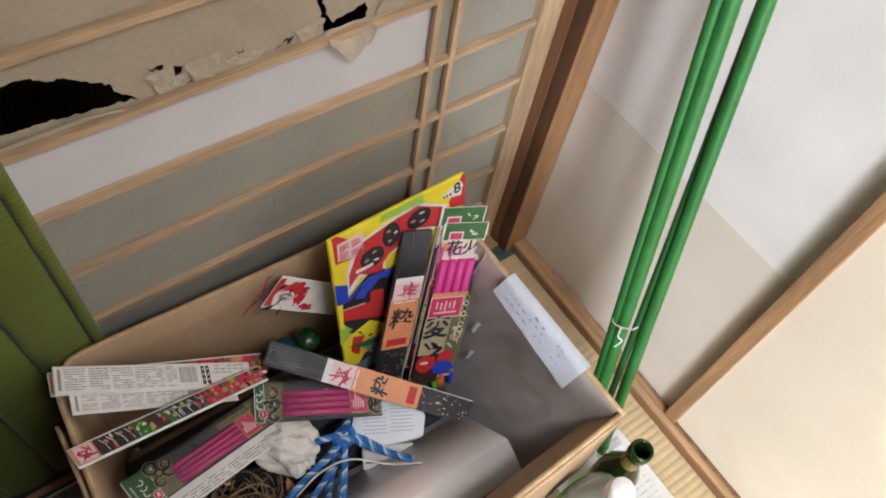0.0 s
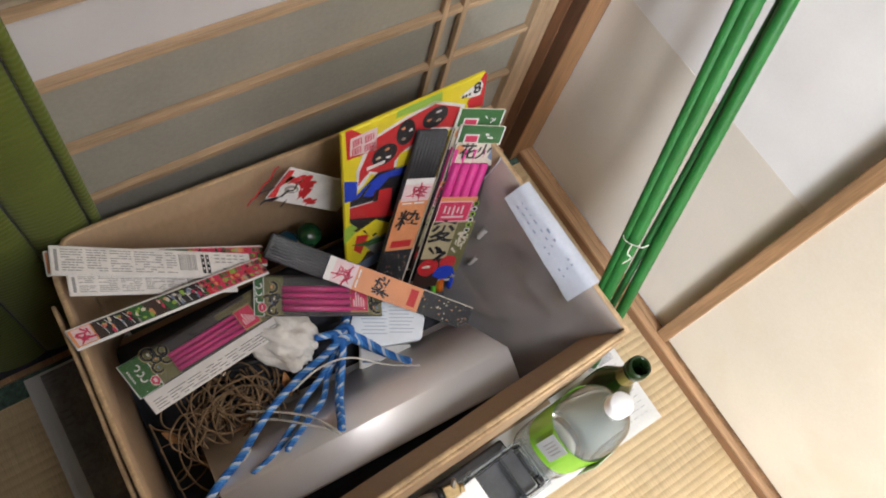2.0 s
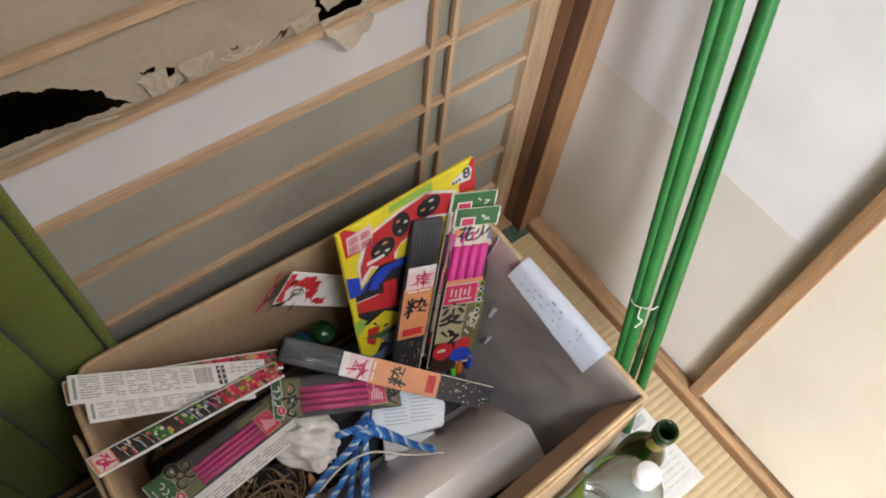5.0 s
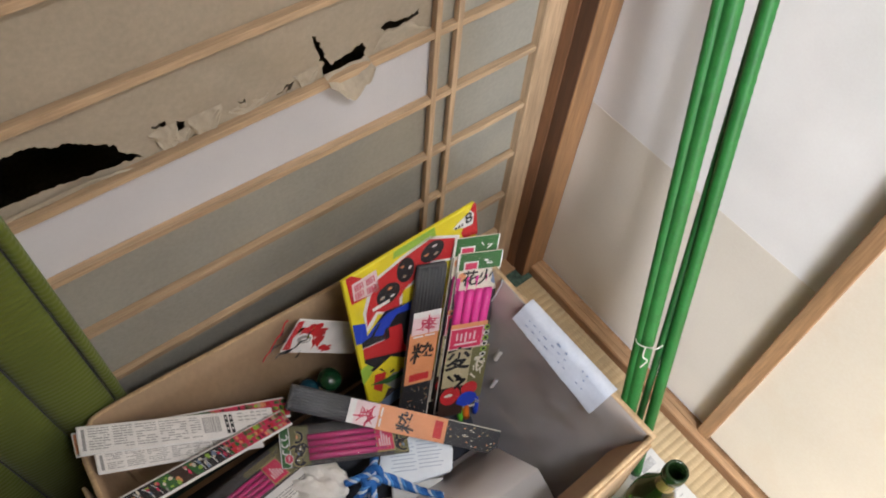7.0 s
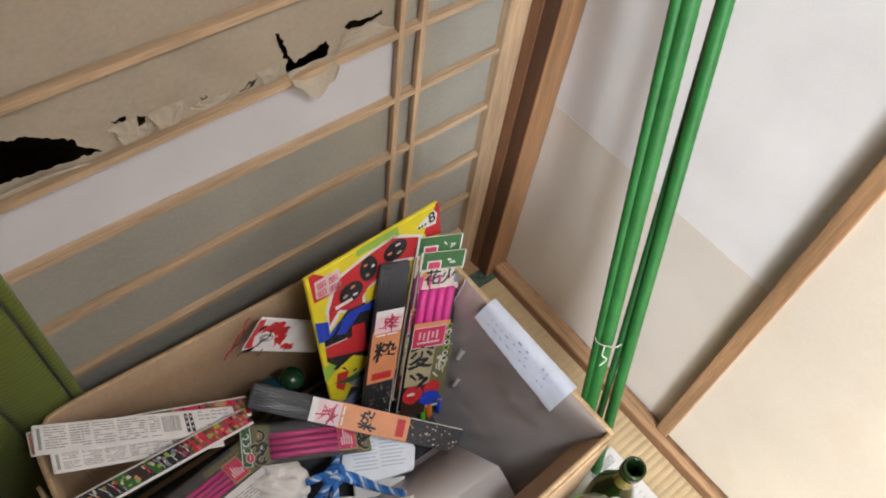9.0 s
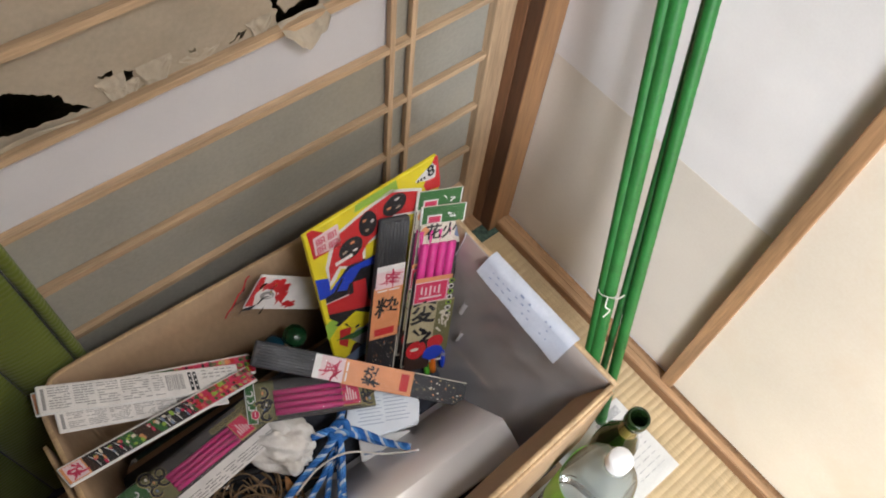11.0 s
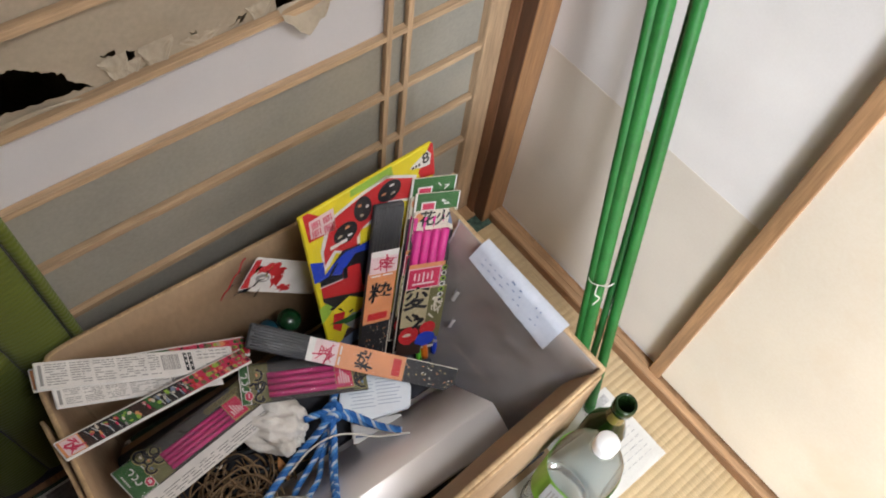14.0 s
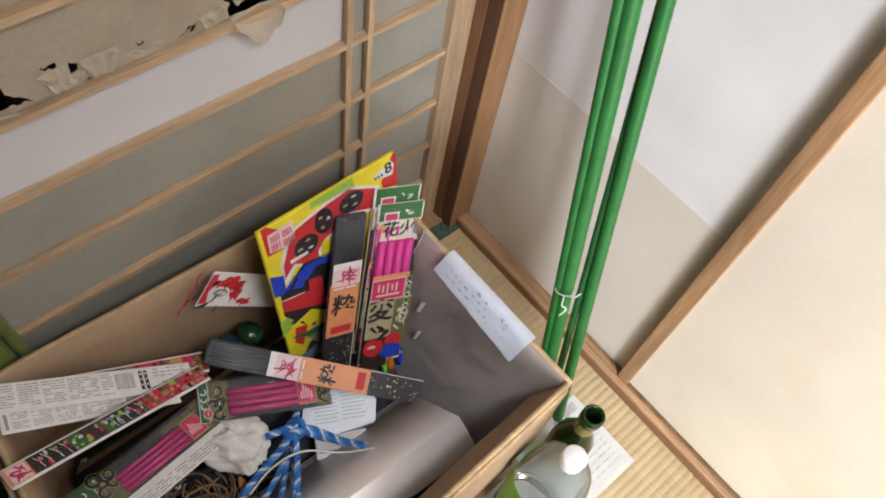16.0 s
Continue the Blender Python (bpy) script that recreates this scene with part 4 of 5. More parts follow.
ink(fireworks_pack, PACK_M, 1, LIME, [(0.0636, 0.0113), (0.0661, 0.0003), (0.1281, -0.0003), (0.1294, 0.0164), (0.0793, 0.0119)])
ink(fireworks_pack, PACK_M, 1, RED, [(0.1724, 0.049), (0.1687, 0.0374), (0.1902, -0.0011), (0.1946, 0.0013), (0.196, 0.0561)])
ink(fireworks_pack, PACK_M, 1, WHITEP, [(0.0328, 0.0257), (0.0791, 0.0145), (0.1197, 0.0099), (0.1661, 0.0386), (0.1603, 0.0799), (0.1217, 0.0606), (0.1007, 0.0729), (0.079, 0.0808), (0.0693, 0.0875), (0.0695, 0.1089), (0.04, 0.0973), (0.0309, 0.0886), (0.0194, 0.1037), (0.0106, 0.109), (0.0103, 0.0717), (0.0216, 0.0429)])
ink(fireworks_pack, PACK_M, 2, RED, [(0.037, 0.0294), (0.0788, 0.0197), (0.1195, 0.0151), (0.1591, 0.0393), (0.1531, 0.0714), (0.1185, 0.0537), (0.0968, 0.0654), (0.0753, 0.0732), (0.0645, 0.0842), (0.0633, 0.0992), (0.0405, 0.0914), (0.0291, 0.0822), (0.0163, 0.0949), (0.0124, 0.1006), (0.0147, 0.0749), (0.0255, 0.0494)])
ink(fireworks_pack, PACK_M, 2, YELLOW, [(0.071, 0.0754), (0.0878, 0.0745), (0.0863, 0.1025), (0.0666, 0.1014)])
ink(fireworks_pack, PACK_M, 2, LIME, [(0.0878, 0.0745), (0.1028, 0.0643), (0.1179, 0.0721), (0.1126, 0.1036), (0.0863, 0.1025)])
ink(fireworks_pack, PACK_M, 1, BLUE, [(-0.0066, 0.0801), (0.0126, 0.0922), (0.0085, 0.1263), (-0.0073, 0.1207)])
ink(fireworks_pack, PACK_M, 2, BLACKP, [(0.0006, 0.1235), (0.0405, 0.0914), (0.1011, 0.1042), (0.0984, 0.1697), (0.0679, 0.1849), (0.0506, 0.232), (0.0287, 0.2158), (-0.0013, 0.1653)])
ink(fireworks_pack, PACK_M, 3, BLUE, [(0.0007, 0.1225), (0.0207, 0.1068), (0.0441, 0.0971), (0.0734, 0.102), (0.1012, 0.1021), (0.1002, 0.1252), (0.0574, 0.1099), (0.0426, 0.1232), (0.0315, 0.1327), (0.0188, 0.1241), (0.0324, 0.1068), (0.0265, 0.1068), (0.0141, 0.1216)])
ink(fireworks_pack, PACK_M, 3, RED, [(-0.0001, 0.1355), (0.0337, 0.1448), (0.0358, 0.1236), (0.0625, 0.1336), (0.0612, 0.177), (0.0689, 0.1981), (0.0241, 0.1716), (-0.0003, 0.1576)])
ink(fireworks_pack, PACK_M, 4, YELLOW, [(0.0088, 0.1911), (0.0363, 0.1828), (0.0678, 0.215), (0.0617, 0.2229), (0.0443, 0.228), (0.0256, 0.2105), (0.0215, 0.1968)])
ink(fireworks_pack, PACK_M, 1, LIME, [(-0.0093, 0.1744), (0.0229, 0.1658), (0.0273, 0.1742), (0.0037, 0.1969), (-0.0101, 0.2081)])
ink(fireworks_pack, PACK_M, 3, RED, [(0.0093, 0.2018), (0.0274, 0.2108), (0.0144, 0.2477), (0.0034, 0.2308)])
ink(fireworks_pack, PACK_M, 4, DKGREEN, [(-0.0004, 0.2167), (0.0506, 0.232), (0.0565, 0.2425), (0.0266, 0.238)])
ink(fireworks_pack, PACK_M, 2, DARKP, [(0.0085, 0.2777), (0.0254, 0.2507), (0.112, 0.2847), (0.1095, 0.3734)])
ink(fireworks_pack, PACK_M, 4, GREYBLUE, [(0.0027, 0.2693), (0.0728, 0.2593), (0.1036, 0.2889), (0.0216, 0.2901)])
ink(fireworks_pack, PACK_M, 2, WHITEP, [(0.1555, 0.0224), (0.1615, 0.0185), (0.1853, 0.0077), (0.1909, 0.0169), (0.188, 0.0335), (0.1747, 0.0315)])
for cu, cv, ru, rv, sd in ((0.1214, 0.0374, 0.0188, 0.0165, 1), (0.079, 0.0413, 0.0135, 0.021, 2), (0.0496, 0.0639, 0.018, 0.0175, 3)):
    ink(fireworks_pack, PACK_M, 3, BLACKP, disc(cu, cv, ru, rv))
    for k in range(4):
        ink(fireworks_pack, PACK_M, 4, (BRASS, ORANGE, WHITEP, CREAM)[k], disc(cu + ru * 0.5 * math.cos(k * 2.1 + sd), cv + rv * 0.5 * math.sin(k * 2.1 + sd), ru * 0.22, rv * 0.13, 8, 0.5, k + sd))
ink(fireworks_pack, PACK_M, 4, GREYCARD, [(0.024, 0.072), (0.05, 0.0735), (0.05, 0.079), (0.024, 0.0785)])
for gu, gv in ((0.005, 0.0165), (0.0215, 0.0175), (0.004, 0.03), (0.0205, 0.0325)):
    for q in range(4):
        ink(fireworks_pack, PACK_M, 3, CRIMSON, rect(gu + 0.001, gv + q * 0.003, gu + 0.013 - 0.004 * (q % 2), gv + q * 0.003 + 0.0013), "print_bar")
        ink(fireworks_pack, PACK_M, 3, CRIMSON, rect(gu + 0.001 + q * 0.0036, gv, gu + 0.0022 + q * 0.0036, gv + 0.011), "print_bar")
ink(fireworks_pack, PACK_M, 3.6, BLACKP, [(0.062, 0.134), (0.1, 0.126), (0.098, 0.19), (0.07, 0.182), (0.064, 0.17)])
ink(fireworks_pack, PACK_M, 3.6, BLACKP, [(0.036, 0.124), (0.043, 0.1235), (0.041, 0.146), (0.034, 0.1455)])
ink(fireworks_pack, PACK_M, 4.5, BLACKP, [(0.004, 0.1855), (0.036, 0.1795), (0.0375, 0.184), (0.009, 0.1925)])
ink(fireworks_pack, PACK_M, 4.6, RED, [(0.074, 0.15), (0.1, 0.147), (0.099, 0.168), (0.08, 0.172)])
ink(fireworks_pack, PACK_M, 2.5, WHITEP, [(-0.001, 0.1335), (0.034, 0.143), (0.034, 0.1455), (-0.001, 0.136)])
ink(fireworks_pack, PACK_M, 3.2, GREYINK, [(0.018, 0.228), (0.05, 0.22), (0.075, 0.262), (0.04, 0.27)])
ink(fireworks_pack, PACK_M, 5, YELLOW, disc(0.035, 0.2165, 0.009, 0.006, 12))
ink(fireworks_pack, PACK_M, 6, BLACKP, disc(0.036, 0.2165, 0.004, 0.0028, 10))
lettering(fireworks_pack, "8", 0.1815, 0.019, 0.024, BLACKP, 4, 5)
for k in range(3):
    ink(fireworks_pack, PACK_M, 4, BLACKP, rect(0.159 + k * 0.005, 0.0215, 0.1622 + k * 0.005, 0.026), "print_bar")
film_over(fireworks_pack, PACK_W, PACK_H, 0.0012, 3)


def sparkler_stick(m, w, h, t, seed, label):
    """Bundle of black sparklers with a white seal and an orange sleeve."""
    s = board("sparkler_pack", m, w, h, t, ROD_BLACK, label, "fireworks pack", "orange sparkler packs")
    a, b, c, d = 0.28 * h, 0.405 * h, 0.715 * h, 0.735 * h
    for k in range(9):
        u = w * (k + 0.5) / 9
        part("sparkler", tube_bm([(u, -0.003 - 0.002 * (k % 3), -0.0016), (u, -a, -0.0016)], w * 0.062, 8), ROD_BLACK, s, smooth=True)
    ink(s, m, 3, ORANGE, rect(0, b - 0.002, w, d))
    ink(s, m, 9, PINKSEAL, rect(0.001, a - 0.004, w - 0.001, b))
    ink(s, m, 10, WHITEP, rect(0.001, a - 0.004, w - 0.001, a + 0.005))
    scribble(s, 0.004, a + 0.004, w - 0.008, b - a - 0.006, CRIMSON, 11, seed, 20, 0.13)
    lettering(s, "粋", w * 0.5, (b + c) / 2 - 0.004, w * 0.82, BLACKP, 5, turn=-6, bold=0.016)
    for q in range(2):
        ink(s, m, 5, GREYCARD, rect(w * (0.12 + 0.4 * q), b + 0.003, w * (0.45 + 0.42 * q), b + 0.0055), "print_bar")
    ink(s, m, 4, RED, rect(w * 0.15, c - 0.012, w * 0.85, c))
    ink(s, m, 5, BLACKP, rect(0, d, w, h))
    ink(s, m, 6, CREAM, rect(w * 0.965, d, w, h))
    for k in range(24):
        r = random.Random(seed * 31 + k)
        ink(s, m, 6, (BRASS, ORANGE, CREAM)[k % 3], disc(r.uniform(0.1, 0.9) * w, r.uniform(d, h * 0.98), 0.0009, 0.0013, 6), "spark_print")
    film_over(s, w, h, 0.003, seed)
    return s


m1, w1, h1 = three_d((-0.352, -0.112, 0.384), (0.042, -0.008, -0.006), (-0.074, -0.071, -0.2))
sparkler_stick(m1, w1, 0.255, 0.008, 3, "upright sparkler pack with black rods and orange sleeve")
eye = Vector((-0.68, -0.5, 1.15))
ax = Vector((0.199, -0.178, -0.092))
o2 = Vector((-0.537, -0.095, 0.2515))
nrm = (eye - o2).normalized()
side = ax.cross(nrm).normalized()          # across the stick
m2, w2, h2 = three(o2 - side * -0.034, side * -0.034, ax)
if m2.to_3x3().col[2].z < 0:
    m2, w2, h2 = three(o2, side * 0.034, ax)
sparkler_stick(m2, 0.034, 0.3, 0.012, 8, "sparkler pack lying across the box, orange sleeve upwards")


def colour_rod_pack(m, w, h, seed, label):
    """Clear pack of magenta hand fireworks under a green header card."""
    p = board("hand_fireworks_pack", m, w, h, 0.003, CREAM, label, "fireworks pack", "pink hand fireworks packs")
    hd = 0.095 * h
    ink(p, m, 1, WHITEP, rect(0, 0, w, hd + 0.002))
    ink(p, m, 2, DKGREEN, rect(0.003, 0.0, w - 0.002, hd))
    ink(p, m, 3, WHITEP, rect(w * 0.15, hd * 0.5, w * 0.47, hd * 1.02))
    ink(p, m, 4, CRIMSON, rect(w * 0.18, hd * 0.58, w * 0.44, hd * 0.96))
    scribble(p, w * 0.55, hd * 0.3, w * 0.35, hd * 0.5, WHITEP, 4, seed, 4, 0.3)
    ink(p, m, 1, DARK_BEHIND, rect(0.001, hd + 0.002, w * 0.98, h * 0.98))
    ink(p, m, 3, CREAM, rect(0.002, hd, w - 0.002, hd + 0.034))
    lettering(p, "花火", w * 0.5, hd + 0.014, 0.024, BLACKP, 6, bold=0.022)
    ink(p, m, 5, ORANGE, disc(w * 0.14, hd + 0.01, 0.006, 0.007, 12))
    ink(p, m, 5, GREYBLUE, disc(w * 0.9, hd + 0.014, 0.006, 0.012, 12, 0.4, 2))
    r0, r1 = hd + 0.03, hd + 0.086
    for k in range(4):
        u = w * (0.16 + 0.205 * k)
        part("firework_rod", tube_bm([(u, -r0, 0.002), (u - 0.001, -r1 - 0.06, 0.002)], w * 0.09, 10), MAGENTA, p, smooth=True)
    ink(p, m, 32.5, ORANGE, rect(w * 0.02, r1 - 0.007, w * 0.86, r1))
    ink(p, m, 33, PINKSEAL, rect(w * 0.02, r1, w * 0.78, r1 + 0.034))
    ink(p, m, 34, CRIMSON, rect(w * 0.04, r1 + 0.0015, w * 0.76, r1 + 0.0325))
    for k in range(5):
        ink(p, m, 35, PINKSEAL, rect(w * (0.16 + 0.1 * k), r1 + 0.007 + 0.002 * (k % 2), w * (0.2 + 0.1 * k), r1 + 0.019 + 0.002 * (k % 3)), "print_bar")
    ink(p, m, 35, PINKSEAL, rect(w * 0.14, r1 + 0.024, w * 0.66, r1 + 0.027), "print_bar")
    ink(p, m, 33, TAN, rect(0.0, r1 + 0.034, w, h * 0.9))
    for k in range(7):
        ink(p, m, 34, (LIME, GREYCARD)[k % 2], disc(w * 0.86, r1 + 0.004 + k * 0.009, 0.005, 0.0042, 10))
        ink(p, m, 35, BLACKP, disc(w * 0.86, r1 + 0.004 + k * 0.009, 0.003, 0.0026, 8))
    ink(p, m, 33.5, OLIVE, rect(w * 0.6, r1 + 0.036, w, h * 0.9))
    ink(p, m, 33.5, DARKP, rect(0, h * 0.8, w * 0.6, h))
    lettering(p, "変", w * 0.3, r1 + 0.053, 0.039, BLACKP, 35, bold=0.03)
    scribble(p, w * 0.08, r1 + 0.075, w * 0.5, 0.03, BLACKP, 35, seed + 1, 7, 0.3)
    scribble(p, w * 0.6, r1 + 0.04, w * 0.36, 0.06, CREAM, 34.5, seed + 5, 10, 0.3)
    ink(p, m, 34, RED, disc(w * 0.24, h * 0.86, w * 0.24, 0.016, 14, 0.2, 1))
    ink(p, m, 35, CREAM, disc(w * 0.2, h * 0.855, w * 0.1, 0.003, 10, 0.3, 3))
    ink(p, m, 34, RED, disc(w * 0.68, h * 0.83, w * 0.2, 0.012, 14, 0.3, 5))
    ink(p, m, 35, BLUE, disc(w * 0.66, h * 0.9, w * 0.24, 0.013, 14, 0.2, 4))
    film_over(p, w, h, 0.011, seed)
    return p


m3, w3, h3 = three_d((-0.290, -0.117, 0.366), (0.066, -0.014, -0.004), (-0.087, -0.083, -0.214))
colour_rod_pack(m3, w3, 0.262, 5, "upright pack of magenta hand fireworks with green header")
m4, w4, h4 = three_d((-0.288, -0.105, 0.384), (0.066, -0.014, -0.006), (-0.08, -0.074, -0.214))
colour_rod_pack(m4, w4, 0.27, 6, "pack of magenta hand fireworks behind another one")


def swirl_band(p, w, v0, v1, seed):
    """A dark olive band crowded with gold-edged black swirls."""
    ink(p, None, 3, OLIVE, rect(0.001, v0, w - 0.001, v1))
    r = random.Random(seed)
    for q in range(9):
        su, sv, sr = r.uniform(0.12, 0.88) * w, r.uniform(v0 + 0.004, v1 - 0.004), r.uniform(0.005, 0.0095)
        a = r.uniform(0, 6.28)
        ink(p, None, 4 + q % 4, GOLD, arc(su, sv, sr * 0.5, sr * 1.12, a, a + 4.0), "swirl_print")
        ink(p, None, 9 + q % 4, BLACKP, arc(su, sv, sr * 0.62, sr, a + 0.12, a + 3.9), "swirl_print")
        if q % 3 == 0:
            ink(p, None, 13, (CREAM, ORANGE, GREYBLUE)[q // 3], disc(su, sv, sr * 0.3, sr * 0.2, 8, 0.4, q), "swirl_print")


def lying_pack(m, w, h, seed, label, first, rods):
    """A flat clear pack of magenta rods with a green header at its near end; first says how deep the header is."""
    p = board("hand_fireworks_pack", m, w, h, 0.003, DARK_BEHIND, label, "fireworks pack", "pink hand fireworks packs")
    ink(p, None, 1, WHITEP, rect(0, 0, w, first + 0.0012))
    ink(p, None, 2, DKGREEN, rect(0.0006, 0.0012, w - 0.0006, first))
    for k in range(3):
        ink(p, None, 4, WHITEP, arc(w * (0.72 - 0.17 * k), first * 0.56, 0.0026, 0.0044, 0.4 + k, 4.4 + 0.6 * k), "print_bar")
    for k in range(6):
        ink(p, None, 4, GREYCARD, rect(w * 0.4 + k * 0.003, first * 0.16, w * 0.4 + 0.0018 + k * 0.003, first * 0.24), "print_bar")
    ink(p, None, 5, CREAM, disc(w * 0.2, first * 0.86, 0.0072, 0.0062, 6))
    ink(p, None, 6, CRIMSON, disc(w * 0.2, first * 0.86, 0.0062, 0.0052, 6))
    ink(p, None, 7, PINKSEAL, rect(w * 0.15, first * 0.8, w * 0.26, first * 0.92))
    v1 = first + 0.026
    swirl_band(p, w, first + 0.0012, v1, seed)
    end = h * 0.74
    lo, hi = rods
    for k in range(4):
        u = w * (lo + (hi - lo) * (k + 0.5) / 4)
        part("firework_rod", tube_bm([(u, -v1 + 0.002, 0.0025), (u - 0.0006 + 0.0004 * k, -end - 0.012, 0.0025)], w * (hi - lo) * 0.118, 10), ROD_DULL, p, smooth=True)
    ink(p, None, 24, GOLD, rect(w * lo - 0.002, end - 0.001, w * hi + 0.002, end + 0.024))
    ink(p, None, 25, CRIMSON, rect(w * lo, end, w * hi, end + 0.0225))
    for k in range(5):
        ink(p, None, 26, PINKSEAL, rect(w * (lo + 0.1), end + 0.003 + 0.0033 * k, w * (lo + 0.1) + (hi - lo) * w * (0.3 + 0.1 * (k * 7 % 4)), end + 0.0048 + 0.0033 * k), "print_bar")
    for k in range(8):
        v = end - 0.018 + k * 0.0068
        for mat, rad, lay in ((GOLD, 0.0041, 24), (BLACKP, 0.0029, 25), (GOLD, 0.0012, 26)):
            ink(p, None, lay, mat, disc(w * (lo - 0.1 if lo > 0.4 else hi + 0.12), v, rad, rad, 10), "bead_print")
    swirl_band(p, w, min(end + 0.026, h * 0.88), h * 0.995, seed + 3)
    film_over(p, w, h, 0.007, seed, PACK_FILM)
    return p


# packs lying over the left side of the box
def strip_pack(o, r, d, seed, front, label):
    """A long narrow firework strip: printed colour face or grey text back."""
    m, w, h = three(o, r, d)
    s = board("firework_strip", m, w, h, 0.003, WHITEP, label, "fireworks pack", "long firework strips")
    rr = random.Random(seed)
    if front:
        ink(s, m, 1, DARKP, rect(0.001, h * 0.1, w - 0.001, h * 0.9))
        ink(s, m, 2, ORANGE, rect(0.001, h * 0.1, 0.026, h * 0.9))
        ink(s, m, 3, PINKSEAL, rect(0.004, h * 0.14, 0.024, h * 0.86))
        scribble(s, 0.005, h * 0.15, 0.02, h * 0.7, CRIMSON, 4, seed, 10, 0.25)
        u = 0.03
        while u < w * 0.6:
            du = rr.uniform(0.006, 0.012)
            dark = rr.choice((BLACKP, BLACKP, DARKP, DKGREEN))
            ink(s, m, 3, dark, [(u, h * 0.12), (u + du, h * 0.12), (u + du + 0.006, h * 0.88), (u + 0.006, h * 0.88)])
            if dark is BLACKP:
                ink(s, m, 4, WHITEP, [(u + du * 0.3, h * 0.2), (u + du * 0.42, h * 0.2), (u + du * 0.7 + 0.002, h * 0.5), (u + du * 0.6 + 0.004, h * 0.84), (u + du * 0.5 + 0.004, h * 0.84), (u + du * 0.55 + 0.002, h * 0.5)])
            for q in range(3):
                ink(s, m, 5, rr.choice((CREAM, ORANGE, LIME, CRIMSON, GREYBLUE, GREYINK)), disc(u + rr.uniform(0.1, 0.9) * du + 0.003, h * rr.uniform(0.24, 0.78), rr.uniform(0.0012, 0.0028), h * rr.uniform(0.06, 0.16), 8, 0.5, u + q))
            u += du + 0.0006
        ink(s, m, 2, CRIMSON, rect(w * 0.6, h * 0.1, w - 0.002, h * 0.9))
        while u < w - 0.005:
            for q in range(3):
                ink(s, m, 3 + q, rr.choice((RED, CRIMSON, LIME, ORANGE, DARKP, DKGREEN, OLIVE, CRIMSON, TAN)), disc(u + rr.uniform(0, 0.004), h * (0.24 + 0.26 * q), rr.uniform(0.0018, 0.0034), h * rr.uniform(0.08, 0.15), 8, 0.5, u + q))
            u += rr.uniform(0.003, 0.0055)
    else:
        ink(s, m, 1, GREYCARD, rect(0.001, h * 0.04, w - 0.001, h * 0.96))
        ink(s, m, 2, GREYINK, rect(0.004, h * 0.14, 0.0075, h * 0.86), "print_bar")
        u = 0.011
        while u < w * 0.58:
            du = rr.uniform(0.012, 0.034)
            rows = 9
            for k in range(rows):
                v = h * (0.12 + 0.78 * k / rows)
                x = u
                while x < u + du - 0.002:
                    dx = rr.uniform(0.002, 0.011)
                    if rr.random() < 0.82:
                        ink(s, m, 2, GREYINK, rect(x, v, min(u + du, x + dx), v + h * 0.034), "print_bar")
                    x += dx + 0.0012
            u += du + rr.uniform(0.002, 0.004)
        x = u
        while x < u + 0.022:                      # striped stock code
            dx = rr.uniform(0.0006, 0.0016)
            ink(s, m, 2, GREYINK, rect(x, h * 0.16, x + dx, h * 0.74), "print_bar")
            x += dx + rr.uniform(0.0005, 0.0012)
        u += 0.028
        for q in range(2):                        # two bold signs
            ink(s, m, 2, BLACKP, rect(u + q * 0.0062, h * 0.14, u + 0.0042 + q * 0.0062, h * 0.84), "print_bar")
            for z in range(3):
                ink(s, m, 3, GREYCARD, rect(u + 0.0012 + q * 0.0062, h * (0.22 + 0.2 * z), u + 0.003 + q * 0.0062, h * (0.3 + 0.2 * z)), "print_bar")
        u += 0.018
        while u < w - 0.008:
            for k in range(6):
                if rr.random() < 0.7:
                    ink(s, m, 2, GREYINK, rect(u, h * (0.12 + 0.13 * k), u + 0.006, h * (0.16 + 0.13 * k)), "print_bar")
            u += 0.0085
    film_over(s, w, h, 0.0025, seed)
    return s


def between(a, b):
    return tuple(q - p for p, q in zip(a, b))


def strip4(a, b, c, seed, front, label):
    """From the near end's two corners a (top), c (bottom) and the far top corner b."""
    return strip_pack(a, between(a, b), between(a, c), seed, front, label)


strip4((-0.777, -0.040, 0.336), (-0.55, -0.088, 0.214), (-0.782, -0.07, 0.335), 11, True, "long firework strip with a colourful face, under grey ones")
strip4((-0.769, -0.041, 0.345), (-0.572, -0.096, 0.226), (-0.777, -0.076, 0.344), 12, False, "long firework strip showing its grey printed back")
strip4((-0.766, -0.078, 0.338), (-0.6, -0.112, 0.224), (-0.772, -0.102, 0.337), 13, False, "long firework strip with grey back lying over the rim")
strip4((-0.79, -0.139, 0.346), (-0.565, -0.106, 0.226), (-0.785, -0.165, 0.345), 14, True, "long firework strip with dark and coloured pictures, over the rim")
m5, w5, h5 = three((-0.760, -0.2095, 0.2415), (-0.0083, 0.0465, 0.0015), (0.165, 0.045, -0.045))
lying_pack(m5, w5, 0.2, 15, "pink hand fireworks pack lying in the box corner", 0.03, (0.06, 0.62))
mb = m5.copy()
mb.translation = Vector((-0.7525, -0.231, 0.232))
backing = board("backing_card", mb, 0.05, 0.215, 0.0015, GREYCARD, "grey printed card strip under a pink fireworks pack", "card")
rr = random.Random(9)
for c in range(4):
    v = 0.006
    while v < 0.2:
        dv = rr.uniform(0.006, 0.024)
        ink(backing, mb, 2, GREYINK, rect(0.003 + c * 0.0036, v, 0.0042 + c * 0.0036, v + dv), "print_bar")
        v += dv + rr.uniform(0.002, 0.008)
